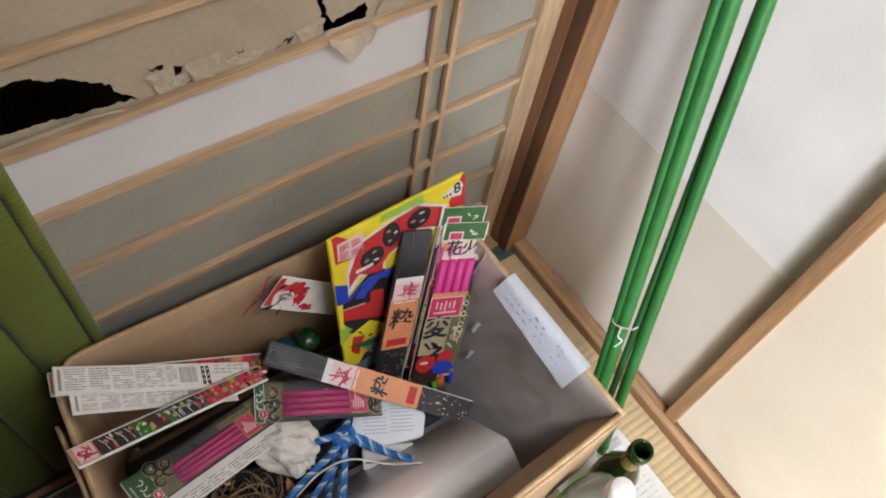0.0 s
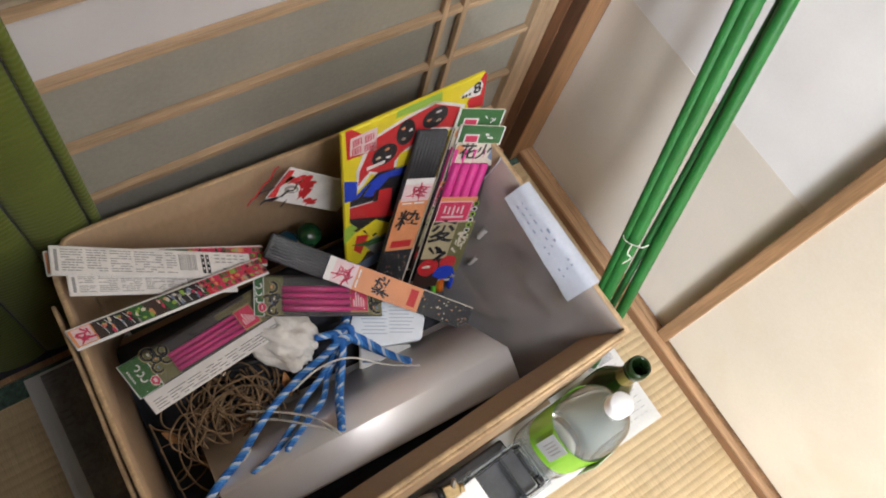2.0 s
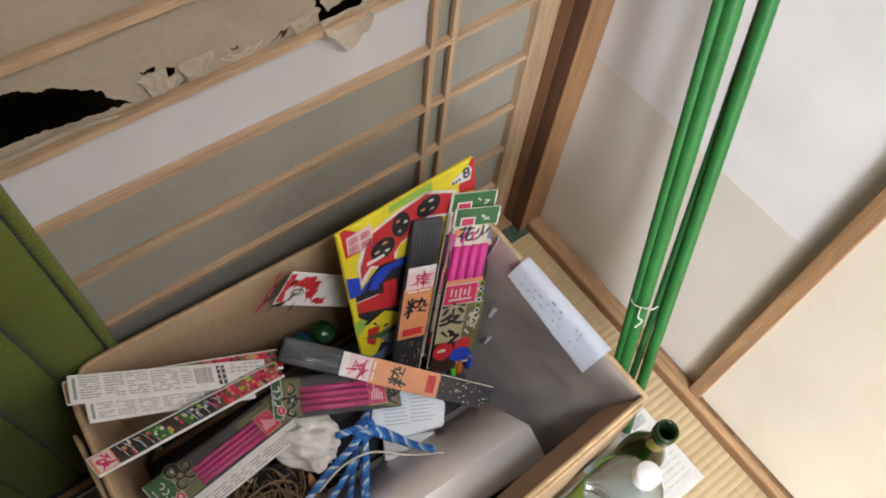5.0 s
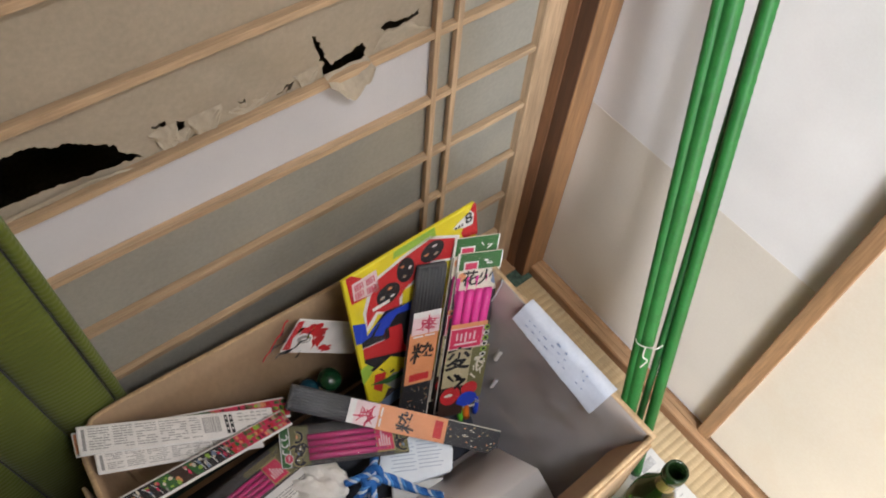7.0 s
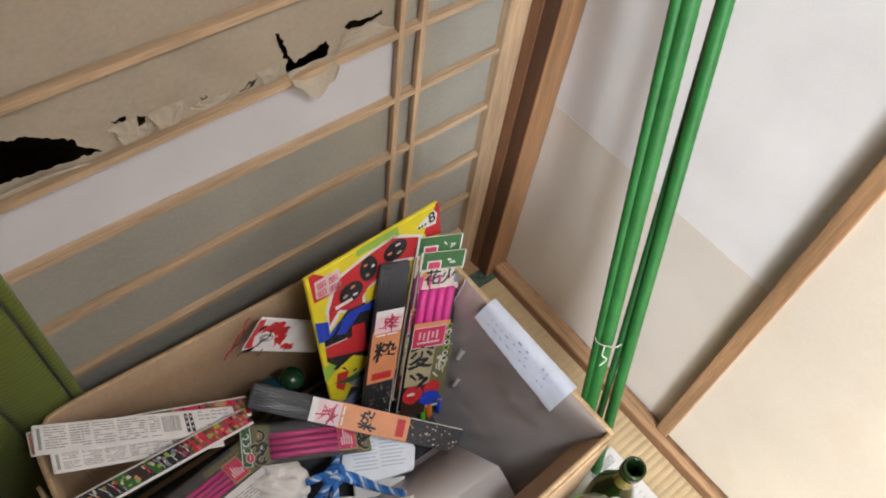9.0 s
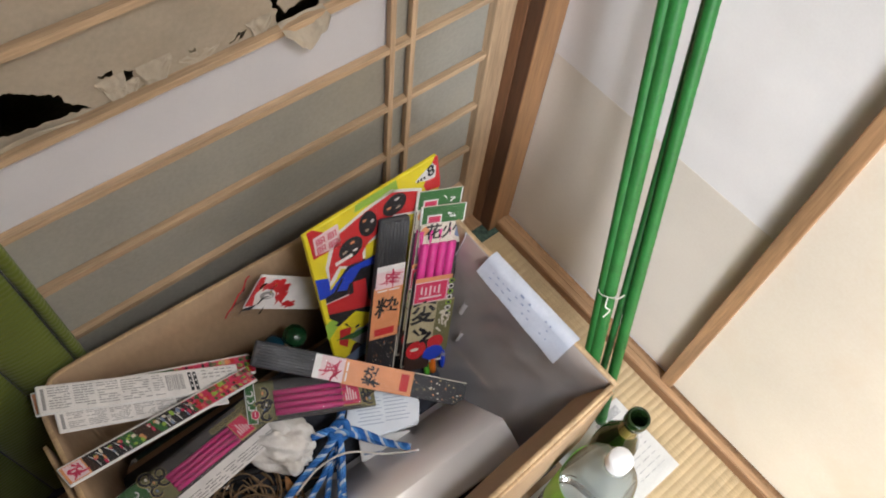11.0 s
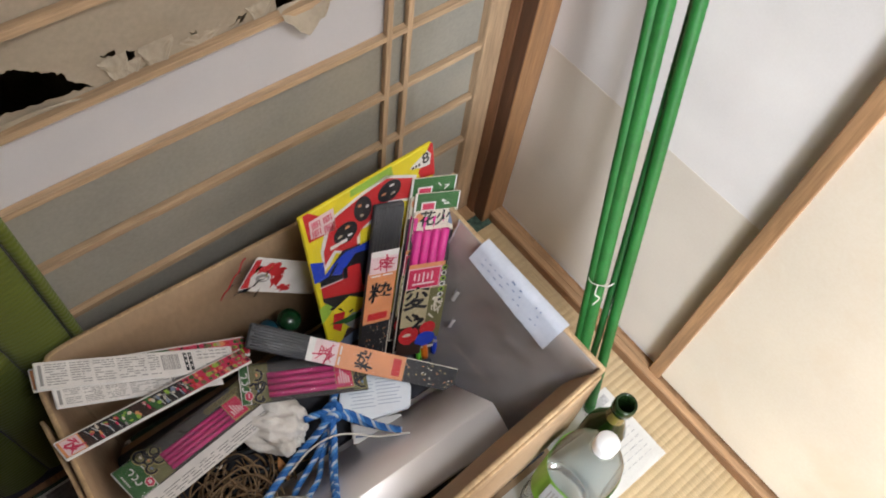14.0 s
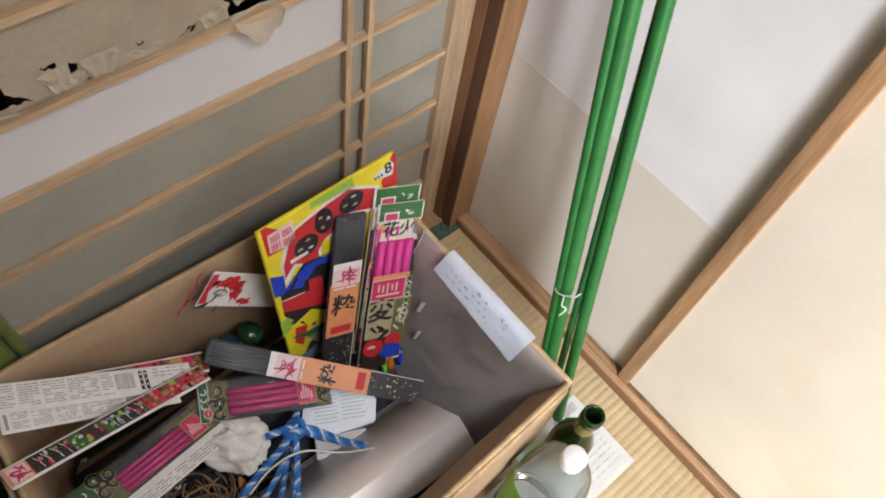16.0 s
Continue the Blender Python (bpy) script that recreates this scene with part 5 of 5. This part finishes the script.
m6, w6, h6 = three((-0.602, -0.168, 0.205), (0.024, 0.05, 0.004), (0.15, -0.062, -0.03))
lying_pack(m6, w6, 0.17, 16, "pink hand fireworks pack lying beside the white rag", 0.012, (0.1, 0.72))


# red and white flyer pack standing at the back of the box
m7, w7, h7 = three((-0.499, -0.07, 0.346), (0.0945, -0.015, -0.0915), (-0.046, -0.005, -0.029))
flyer = board("red_white_packet", m7, w7, h7, 0.003, WHITEP, "white packet with red splashes and a silver spot", "packet")
ink(flyer, m7, 1, RED, disc(0.034, 0.018, 0.021, 0.013, 30, 0.9, 4))
ink(flyer, m7, 1, RED, disc(0.05, 0.03, 0.008, 0.012, 20, 0.9, 9))
ink(flyer, m7, 1, RED, disc(0.07, 0.043, 0.012, 0.0055, 18, 0.8, 7))
ink(flyer, m7, 1, RED, [(0.0, 0.004), (0.008, 0.002), (0.011, 0.018), (0.006, 0.03), (0.012, 0.047), (0.0, 0.049)])
ink(flyer, m7, 2, WHITEP, disc(0.024, 0.031, 0.0155, 0.0105, 20, 0.15, 2))
ink(flyer, m7, 3, GREYINK, disc(0.025, 0.03, 0.0115, 0.0065, 18))
ink(flyer, m7, 4, GREYCARD, disc(0.027, 0.0305, 0.007, 0.0032, 14))


def foil(u, v):
    return (-0.022 + 0.05 * u, -h7 * v - 0.012 * (1 - u) * (v - 0.3) - 0.004, 0.003 + 0.004 * noise.noise((u * 5, v * 5, 2)))


part("clear_wrapper", sheet(foil, 12, 12), FILM, flyer, "clear cellophane corner", smooth=True)
part("red_edge", tube_bm([Vector(foil(0.0, k / 12)) for k in range(13)], 0.0009, 6), RED, flyer, "red printed seam of the cellophane", smooth=True)

# small loose fireworks at the back
for a, b, r, mat, lab in (((-0.322, -0.187, 0.205), (-0.335, -0.225, 0.1), 0.0058, NEON_ORANGE, "orange plastic firework tube among packs"), ((-0.336, -0.192, 0.17), (-0.345, -0.225, 0.1), 0.0042, NEON_GREEN, "bright green plastic firework tube among packs"),
                          ((-0.306, -0.195, 0.165), (-0.318, -0.228, 0.1), 0.0055, BLUE, "blue firework tube among packs")):
    tagged(finish("firework_tube", tube_bm(smooth_line([a, tuple((p + q) / 2 for p, q in zip(a, b)), b]), r, 12), mat, smooth=True), lab, "firework tube", "small firework tubes")
bm = bmesh.new()
bmesh.ops.create_icosphere(bm, subdivisions=3, radius=0.017)
for v in bm.verts:
    v.co.z *= 0.8
    v.co *= 1 + 0.08 * noise.noise(v.co * 60)
tagged(finish("green_plastic_ball", bm, BALL_GREEN, smooth=True, m=pose(-0.482, -0.09, 0.183)), "dark green shiny plastic ball behind the packs", "ball")


bm = bmesh.new()
bmesh.ops.create_icosphere(bm, subdivisions=3, radius=0.015)
for v in bm.verts:
    v.co.z *= 0.85
    v.co *= 1 + 0.08 * noise.noise(v.co * 70)
tagged(finish("blue_plastic_ball", bm, material("dark_teal_plastic", (0.008, 0.045, 0.07), 0.18, 0.2, 30, 100, 0.1), smooth=True, m=pose(-0.512, -0.082, 0.176)), "dark teal shiny plastic ball beside a green one", "ball")


# blue and white packet with fine print
m8, w8, h8 = three((-0.4635, -0.201, 0.158), (0.054, -0.03, 0.0), (-0.03, -0.054, 0.0))
packet = empty("white_blue_packet", m8, "pale blue packet covered in fine print", "packet")
bm = patch_bm([(0.0, 0.0), (0.062, 0.0), (0.09, 0.022), (0.084, 0.054), (0.0235, 0.065), (-0.017, 0.054), (-0.009, 0.019)], 0.004)
ext = bmesh.ops.extrude_face_region(bm, geom=bm.faces[:])
bmesh.ops.translate(bm, vec=(0, 0, -0.012), verts=[v for v in ext["geom"] if isinstance(v, bmesh.types.BMVert)])
bmesh.ops.bevel(bm, geom=bm.edges[:], offset=0.002, segments=2, affect="EDGES")
part("pouch", bm, material("pale_blue_pouch", (0.8, 0.86, 0.92), 0.4, 0.05, 20, 200, 0.1), packet)
PALEINK = print_mat("pale_blue_ink", (0.45, 0.52, 0.64))
for k in range(8):
    ink(packet, m8, 17, PALEINK, rect(0.002 + 0.002 * (k % 3), 0.01 + k * 0.0052, 0.034 + 0.003 * (k % 2), 0.0112 + k * 0.0052), "print_bar")
    ink(packet, m8, 17, PALEINK, rect(0.04, 0.008 + k * 0.0052, 0.074 - 0.003 * (k % 3), 0.0092 + k * 0.0052), "print_bar")
m8b = m8.copy()
m8b.translation = Vector((-0.489, -0.249, 0.139))
second = board("white_packet", m8b, 0.072, 0.034, 0.008, WHITEP, "white packet with a blue line under the printed one", "packet")
ink(second, m8b, 2, GREYBLUE, rect(0.004, 0.024, 0.068, 0.027))


# white rag
bm = bmesh.new()
bmesh.ops.create_icosphere(bm, subdivisions=5, radius=1)
for v in bm.verts:
    p = v.co.copy()
    f = 1 + 0.35 * noise.noise(p * 1.6) + 0.2 * abs(noise.noise((p.x * 2.2, p.y * 5, p.z * 3))) + 0.05 * noise.noise(p * 8) + 0.02 * noise.noise(p * 19)
    v.co = Vector((p.x * 0.044, p.y * 0.034, p.z * 0.026)) * f
tagged(finish("white_rag", bm, RAG, smooth=True, m=pose(-0.577, -0.205, 0.168, 0, 0, -50)), "crumpled dirty white rag lying on the fireworks", "rag")


# ---- ropes, twine ----
def rope(points, radius, label):
    line = smooth_line(points, 44)
    thing = empty("blue_rope", None, label, "rope", "pieces of blue rope")
    up = None
    paths = [[], [], [], []]
    s = 0
    for i, p in enumerate(line):
        t = (line[min(i + 1, len(line) - 1)] - line[max(i - 1, 0)]).normalized()
        if up is None:
            up = t.orthogonal().normalized()
        up = (up - t * up.dot(t)).normalized()
        side_ = t.cross(up)
        if i:
            s += (p - line[i - 1]).length
        for k in range(4):
            a = s / 0.023 * 2 * math.pi + k * math.pi / 2
            paths[k].append(p + (up * math.cos(a) + side_ * math.sin(a)) * radius * 0.52)
    for k in range(4):
        part("strand", tube_bm(paths[k], radius * (0.56 if k < 3 else 0.5), 6), (ROPE_BLUE, ROPE_BLUE, ROPE_MID, ROPE_WHITE)[k], thing, smooth=True)
    return thing


R = 0.0048
rope([(-0.484, -0.207, 0.158), (-0.5, -0.225, 0.178), (-0.512, -0.24, 0.186), (-0.53, -0.27, 0.176), (-0.555, -0.308, 0.186), (-0.572, -0.337, 0.222), (-0.581, -0.352, 0.242)], R, "blue and white rope end hanging over the silver case")
rope([(-0.486, -0.206, 0.15), (-0.507, -0.228, 0.166), (-0.519, -0.246, 0.176), (-0.538, -0.276, 0.168), (-0.56, -0.312, 0.191), (-0.576, -0.342, 0.231)], R * 0.9, "blue and white rope doubled beside another one")
rope([(-0.545, -0.225, 0.184), (-0.515, -0.235, 0.186), (-0.49, -0.25, 0.168), (-0.47, -0.285, 0.168), (-0.452, -0.312, 0.182)], R, "short blue rope tail lying across the packets")
rope([(-0.54, -0.248, 0.176), (-0.513, -0.244, 0.19), (-0.486, -0.262, 0.16), (-0.464, -0.294, 0.17)], R, "short blue rope tail beside another")
rope([(-0.512, -0.24, 0.178), (-0.545, -0.248, 0.17), (-0.59, -0.258, 0.163), (-0.645, -0.283, 0.176), (-0.694, -0.317, 0.205), (-0.732, -0.338, 0.226), (-0.768, -0.362, 0.222)], R, "long blue and white rope running over the twine")
rope([(-0.515, -0.243, 0.172), (-0.555, -0.265, 0.152), (-0.6, -0.288, 0.16), (-0.62, -0.31, 0.19), (-0.66, -0.335, 0.216), (-0.69, -0.345, 0.228)], R * 0.85, "blue rope sloping over the silver case")
rope([(-0.515, -0.243, 0.172), (-0.55, -0.27, 0.15), (-0.575, -0.3, 0.18), (-0.615, -0.322, 0.205), (-0.645, -0.34, 0.232)], R * 0.8, "thin blue rope lying on the silver case")
bm = bmesh.new()
for k in range(2):
    tube_bm(smooth_line([Vector((-0.512, -0.238, 0.18)) + Vector((math.cos(a) * 0.012, math.sin(a) * 0.01, 0.006 * math.sin(a * 2 + k) + 0.004 * k)) for a in (2 * math.pi * q / 8 + k for q in range(9))], 4), R * 0.95, 8, bm, caps=True)
tagged(finish("rope_knot", bm, ROPE_BLUE, smooth=True), "blue rope knot tying several ends together", "rope")

for pts, lab in (([(-0.6, -0.268, 0.165), (-0.56, -0.262, 0.182), (-0.52, -0.27, 0.187), (-0.48, -0.3, 0.178), (-0.448, -0.325, 0.196)], "thin white string across the silver case"),
                 ([(-0.66, -0.26, 0.15), (-0.63, -0.285, 0.178), (-0.6, -0.318, 0.212), (-0.585, -0.355, 0.243)], "white string loop end on the silver case"),
                 ([(-0.665, -0.268, 0.15), (-0.635, -0.295, 0.186), (-0.604, -0.33, 0.222), (-0.584, -0.357, 0.244)], "white string loop lying on the silver case"),
                 ([(-0.64, -0.25, 0.14), (-0.67, -0.3, 0.17), (-0.69, -0.32, 0.2), (-0.73, -0.34, 0.19), (-0.78, -0.34, 0.16)], "white string trailing over the twine")):
    tagged(finish("white_string", tube_bm(smooth_line(pts, 8), 0.0014, 6), STRING, smooth=True), lab, "string", "loose white strings")

for pts, rad in (([(-0.667, -0.19, 0.138), (-0.62, -0.206, 0.146), (-0.56, -0.222, 0.142)], 0.0048), ([(-0.69, -0.235, 0.118), (-0.63, -0.232, 0.13), (-0.57, -0.25, 0.128)], 0.004), ([(-0.64, -0.16, 0.12), (-0.6, -0.2, 0.132), (-0.56, -0.25, 0.126)], 0.0036)):
    tagged(finish("black_cable", tube_bm(smooth_line(pts, 8), rad, 10), BLACK_PLASTIC, smooth=True), "black cable lying beside the twine", "cable", "black cables in the box")
rt = random.Random(21)
twine = bmesh.new()
for k in range(46):
    cx, cy, cz = -0.682 + rt.gauss(0, 0.038), -0.25 + rt.gauss(0, 0.032), 0.12 + rt.uniform(-0.014, 0.035)
    ra, rb, tilt, ph = rt.uniform(0.018, 0.06), rt.uniform(0.014, 0.045), rt.uniform(-0.5, 0.5), rt.uniform(0, 6.28)
    pts = []
    turns = rt.uniform(0.7, 1.6)
    for q in range(int(11 * turns)):
        a = ph + q * 0.6
        x, y = ra * math.cos(a), rb * math.sin(a)
        pts.append((max(-0.77, cx + x * math.cos(ph) - y * math.sin(ph)), max(-0.42, cy + x * math.sin(ph) + y * math.cos(ph)), cz + tilt * x * 0.5 + rt.uniform(-0.006, 0.006)))
    tube_bm(smooth_line(pts, 5), rt.uniform(0.0009, 0.0016), 6, twine)
tagged(finish("hemp_twine_tangle", twine, TWINE, smooth=True), "tangle of brown hemp twine heaped in the box", "twine", kind="stuff")
for x, y, z, a in ((-0.705, -0.315, 0.135, 20), (-0.60, -0.255, 0.15, 80), (-0.75, -0.24, 0.12, 130)):
    def leaf(u, v, x=x, y=y, z=z, a=a):
        w = 0.012 * math.sin(math.pi * u) ** 0.8 * (v - 0.5)
        ln = 0.036 * (u - 0.5)
        c, s_ = math.cos(radians(a)), math.sin(radians(a))
        return (x + ln * c - w * s_, y + ln * s_ + w * c, z + 0.004 * math.cos(u * 6) + abs(v - 0.5) * 0.006)
    tagged(finish("dry_leaf", sheet(leaf, 10, 4), material("dry_leaf", (0.36, 0.17, 0.06), 0.7, 0.2, 60, 300, 0.2), smooth=True), "curled dry brown leaf caught in the twine", "leaf", "dry leaves in the twine")
tagged(finish("paper_tag", box_bm((0, 0, 0), (0.036, 0.013, 0.001)), CREAM, m=pose(-0.665, -0.2, 0.135, 12, -8, 25)), "small cream paper tag among the twine", "tag")


# ---- bottles and things in front of the box ----
def squircle(profile, sides=48, power=4.5):
    """A bottle body whose section goes from round to rounded square; profile rows are radius, z, squareness."""
    bm = bmesh.new()
    rings = []
    for r, z, sq in profile:
        ring = []
        for k in range(sides):
            a = 2 * math.pi * k / sides
            c, s_ = math.cos(a), math.sin(a)
            p = 2 + (power - 2) * sq
            f = (abs(c) ** p + abs(s_) ** p) ** (-1 / p)
            ring.append(bm.verts.new((r * f * c, r * f * s_, z)))
        rings.append(ring)
    for a, b in zip(rings, rings[1:]):
        for k in range(sides):
            bm.faces.new((a[k], a[(k + 1) % sides], b[(k + 1) % sides], b[k]))
    bm.faces.new(rings[0][::-1])
    return bm


def pet_bottle(m):
    b = empty("drink_bottle", m, "empty clear plastic drink bottle, lime green label, white cap", "bottle")
    prof = [(0.038, 0.0, 0.1), (0.0455, 0.006, 0.2), (0.046, 0.05, 0.2), (0.0445, 0.056, 0.2), (0.0455, 0.062, 0.2), (0.0455, 0.196, 0.2), (0.0442, 0.204, 0.2),
            (0.0435, 0.216, 0.15), (0.0405, 0.233, 0.1), (0.033, 0.25, 0.15), (0.023, 0.268, 0), (0.0155, 0.28, 0), (0.0135, 0.286, 0), (0.0135, 0.292, 0)]
    part("body", squircle(prof), PET, b, smooth=True)
    wrap = part("label", label_band(0.0464, 0.095, 0.2), LABEL_GREEN, b, "lime green wrap label")
    part("label_panel", box_bm((-0.0478, -0.012, 0.12), (-0.0468, 0.018, 0.195), 0.0003), SILVERY, wrap, "silver grey print panel on the label")
    part("label_panel", box_bm((-0.03, -0.0478, 0.125), (0.005, -0.0468, 0.195), 0.0003), WHITEP, wrap, "white print panel on the label")
    for k in range(4):
        part("print_bar", box_bm((-0.0482, -0.006 + k * 0.005, 0.14), (-0.0479, -0.004 + k * 0.005, 0.18)), GREYINK, wrap)
    part("neck_ring", lathe_bm([(0.0136, 0.2855), (0.0165, 0.286), (0.0165, 0.2885), (0.0136, 0.289)], 28), PET, b, smooth=True)
    cap = lathe_bm([(0.0146, 0.289), (0.0149, 0.2905), (0.0149, 0.3075), (0.014, 0.3095), (0.0, 0.3098)], 36)
    part("cap", cap, CAP, b, "white screw cap", smooth=True)
    return b


def label_band(r, z0, z1):
    bm = squircle([(r, z0, 0.2), (r, (z0 + z1) / 2, 0.2), (r, z1, 0.2)])
    bmesh.ops.delete(bm, geom=[f for f in bm.faces if len(f.verts) > 4], context="FACES_ONLY")
    return bm


pet_bottle(pose(-0.2965, -0.5005, 0.0032, 0, 0, 6))

gb = empty("glass_bottle", pose(-0.2045, -0.4765, 0.0032), "small dark green glass bottle without a cap", "bottle")
part("body", lathe_bm([(0.0, 0.001), (0.028, 0.001), (0.0305, 0.005), (0.0305, 0.12), (0.028, 0.14), (0.019, 0.165), (0.0145, 0.182)], 32), GLASS_GREEN, gb, smooth=True)
part("neck", lathe_bm([(0.0145, 0.182), (0.0132, 0.2), (0.0128, 0.212)], 28), GLASS_NECK, gb, "amber tinted neck", smooth=True)
part("lip", lathe_bm([(0.0128, 0.211), (0.0158, 0.212), (0.0162, 0.222), (0.0155, 0.231), (0.0135, 0.2325), (0.0115, 0.231), (0.011, 0.2), (0.0115, 0.185)], 32), material("dark_green_lip", (0.012, 0.03, 0.008), 0.12, 0.1, 20, 100, 0.02), gb, "dark green glass lip", smooth=True)


def clear_tray(m):
    t = empty("clear_plastic_tray", m, "clear plastic tray with clip tabs on the newspaper", "plastic tray")
    w, d, h = 0.1, 0.07, 0.046

    bm = box_bm((-w / 2, -d / 2, 0.001), (w / 2, d / 2, h), 0.006, 3)
    top = [f for f in bm.faces if f.calc_center_median().z > h - 0.0005]
    bmesh.ops.delete(bm, geom=top, context="FACES")
    part("bowl", bm, TRAY, t, smooth=False)
    for a, b in (((-w / 2 - 0.004, -d / 2 - 0.004, h - 0.0015), (w / 2 + 0.004, -d / 2, h)), ((-w / 2 - 0.004, d / 2, h - 0.0015), (w / 2 + 0.004, d / 2 + 0.004, h)),
                 ((-w / 2 - 0.004, -d / 2, h - 0.0015), (-w / 2, d / 2, h)), ((w / 2, -d / 2, h - 0.0015), (w / 2 + 0.004, d / 2, h))):
        part("rim", box_bm(a, b, 0.0005, 1), TRAY, t)
    part("insert", box_bm((-w / 2 + 0.004, -d / 2 + 0.004, 0.004), (w / 2 - 0.004, d / 2 - 0.004, 0.012), 0.002, 2), material("dark_grey_plate", (0.09, 0.09, 0.095), 0.35, 0.1, 20, 200, 0.05), t, "dark grey plate lying in the tray")
    part("divider", box_bm((0.012, -d / 2 + 0.002, 0.002), (0.0145, d / 2 - 0.002, h - 0.006), 0.001, 1), TRAY, t)
    for x in (-0.045, 0.02):
        part("clip_tab", tube_bm([(x, d / 2 + 0.004, h), (x + 0.001, d / 2 + 0.006, h + 0.012)], 0.004, 10), TRAY, t, smooth=True)
    return t


clear_tray(pose(-0.386, -0.5095, 0.0032, 0, 0, 3))
part_label = tagged(finish("white_card", box_bm((0, 0, 0), (0.038, 0.042, 0.0012), 0.0004), CAP, m=pose(-0.458, -0.525, 0.048, 8, 3, 6)), "blank white card lying on the clear tray", "card")
tagged(finish("black_plastic_block", box_bm((0, 0, 0), (0.2, 0.016, 0.05), 0.004, 2), BLACK_PLASTIC, m=pose(-0.56, -0.4775, 0.0034, 0, 0, 2)), "black plastic block standing on the newspaper", "plastic part")


def torch(m):
    t = empty("gas_torch", m, "small gas torch head with brass fittings and red lever", "gas torch")
    part("tube", tube_bm([(-0.075, 0, 0), (-0.02, 0, 0)], 0.0085, 18), STEEL, t, "dull steel tube", smooth=True)
    part("collar", tube_bm([(-0.021, 0, 0), (-0.012, 0, 0)], 0.0105, 18), BLACK_PLASTIC, t, smooth=True)
    part("fitting", box_bm((-0.012, -0.009, -0.009), (0.012, 0.009, 0.009), 0.002, 2), BRASS, t, "brass block")
    part("nozzle", tube_bm([(0.012, 0, 0), (0.019, 0, 0)], 0.0065, 14), BRASS, t, smooth=True)
    part("valve_stem", tube_bm([(0.004, 0.004, 0.006), (0.004, 0.012, 0.022)], 0.0035, 12), STEEL, t, smooth=True)
    part("lever", box_bm((-0.035, -0.014, -0.002), (-0.014, -0.0085, 0.006), 0.0015, 2), CRIMSON, t, "red plastic lever")
    return t


torch(pose(-0.466, -0.4785, 0.0595, 0, 0, -12))
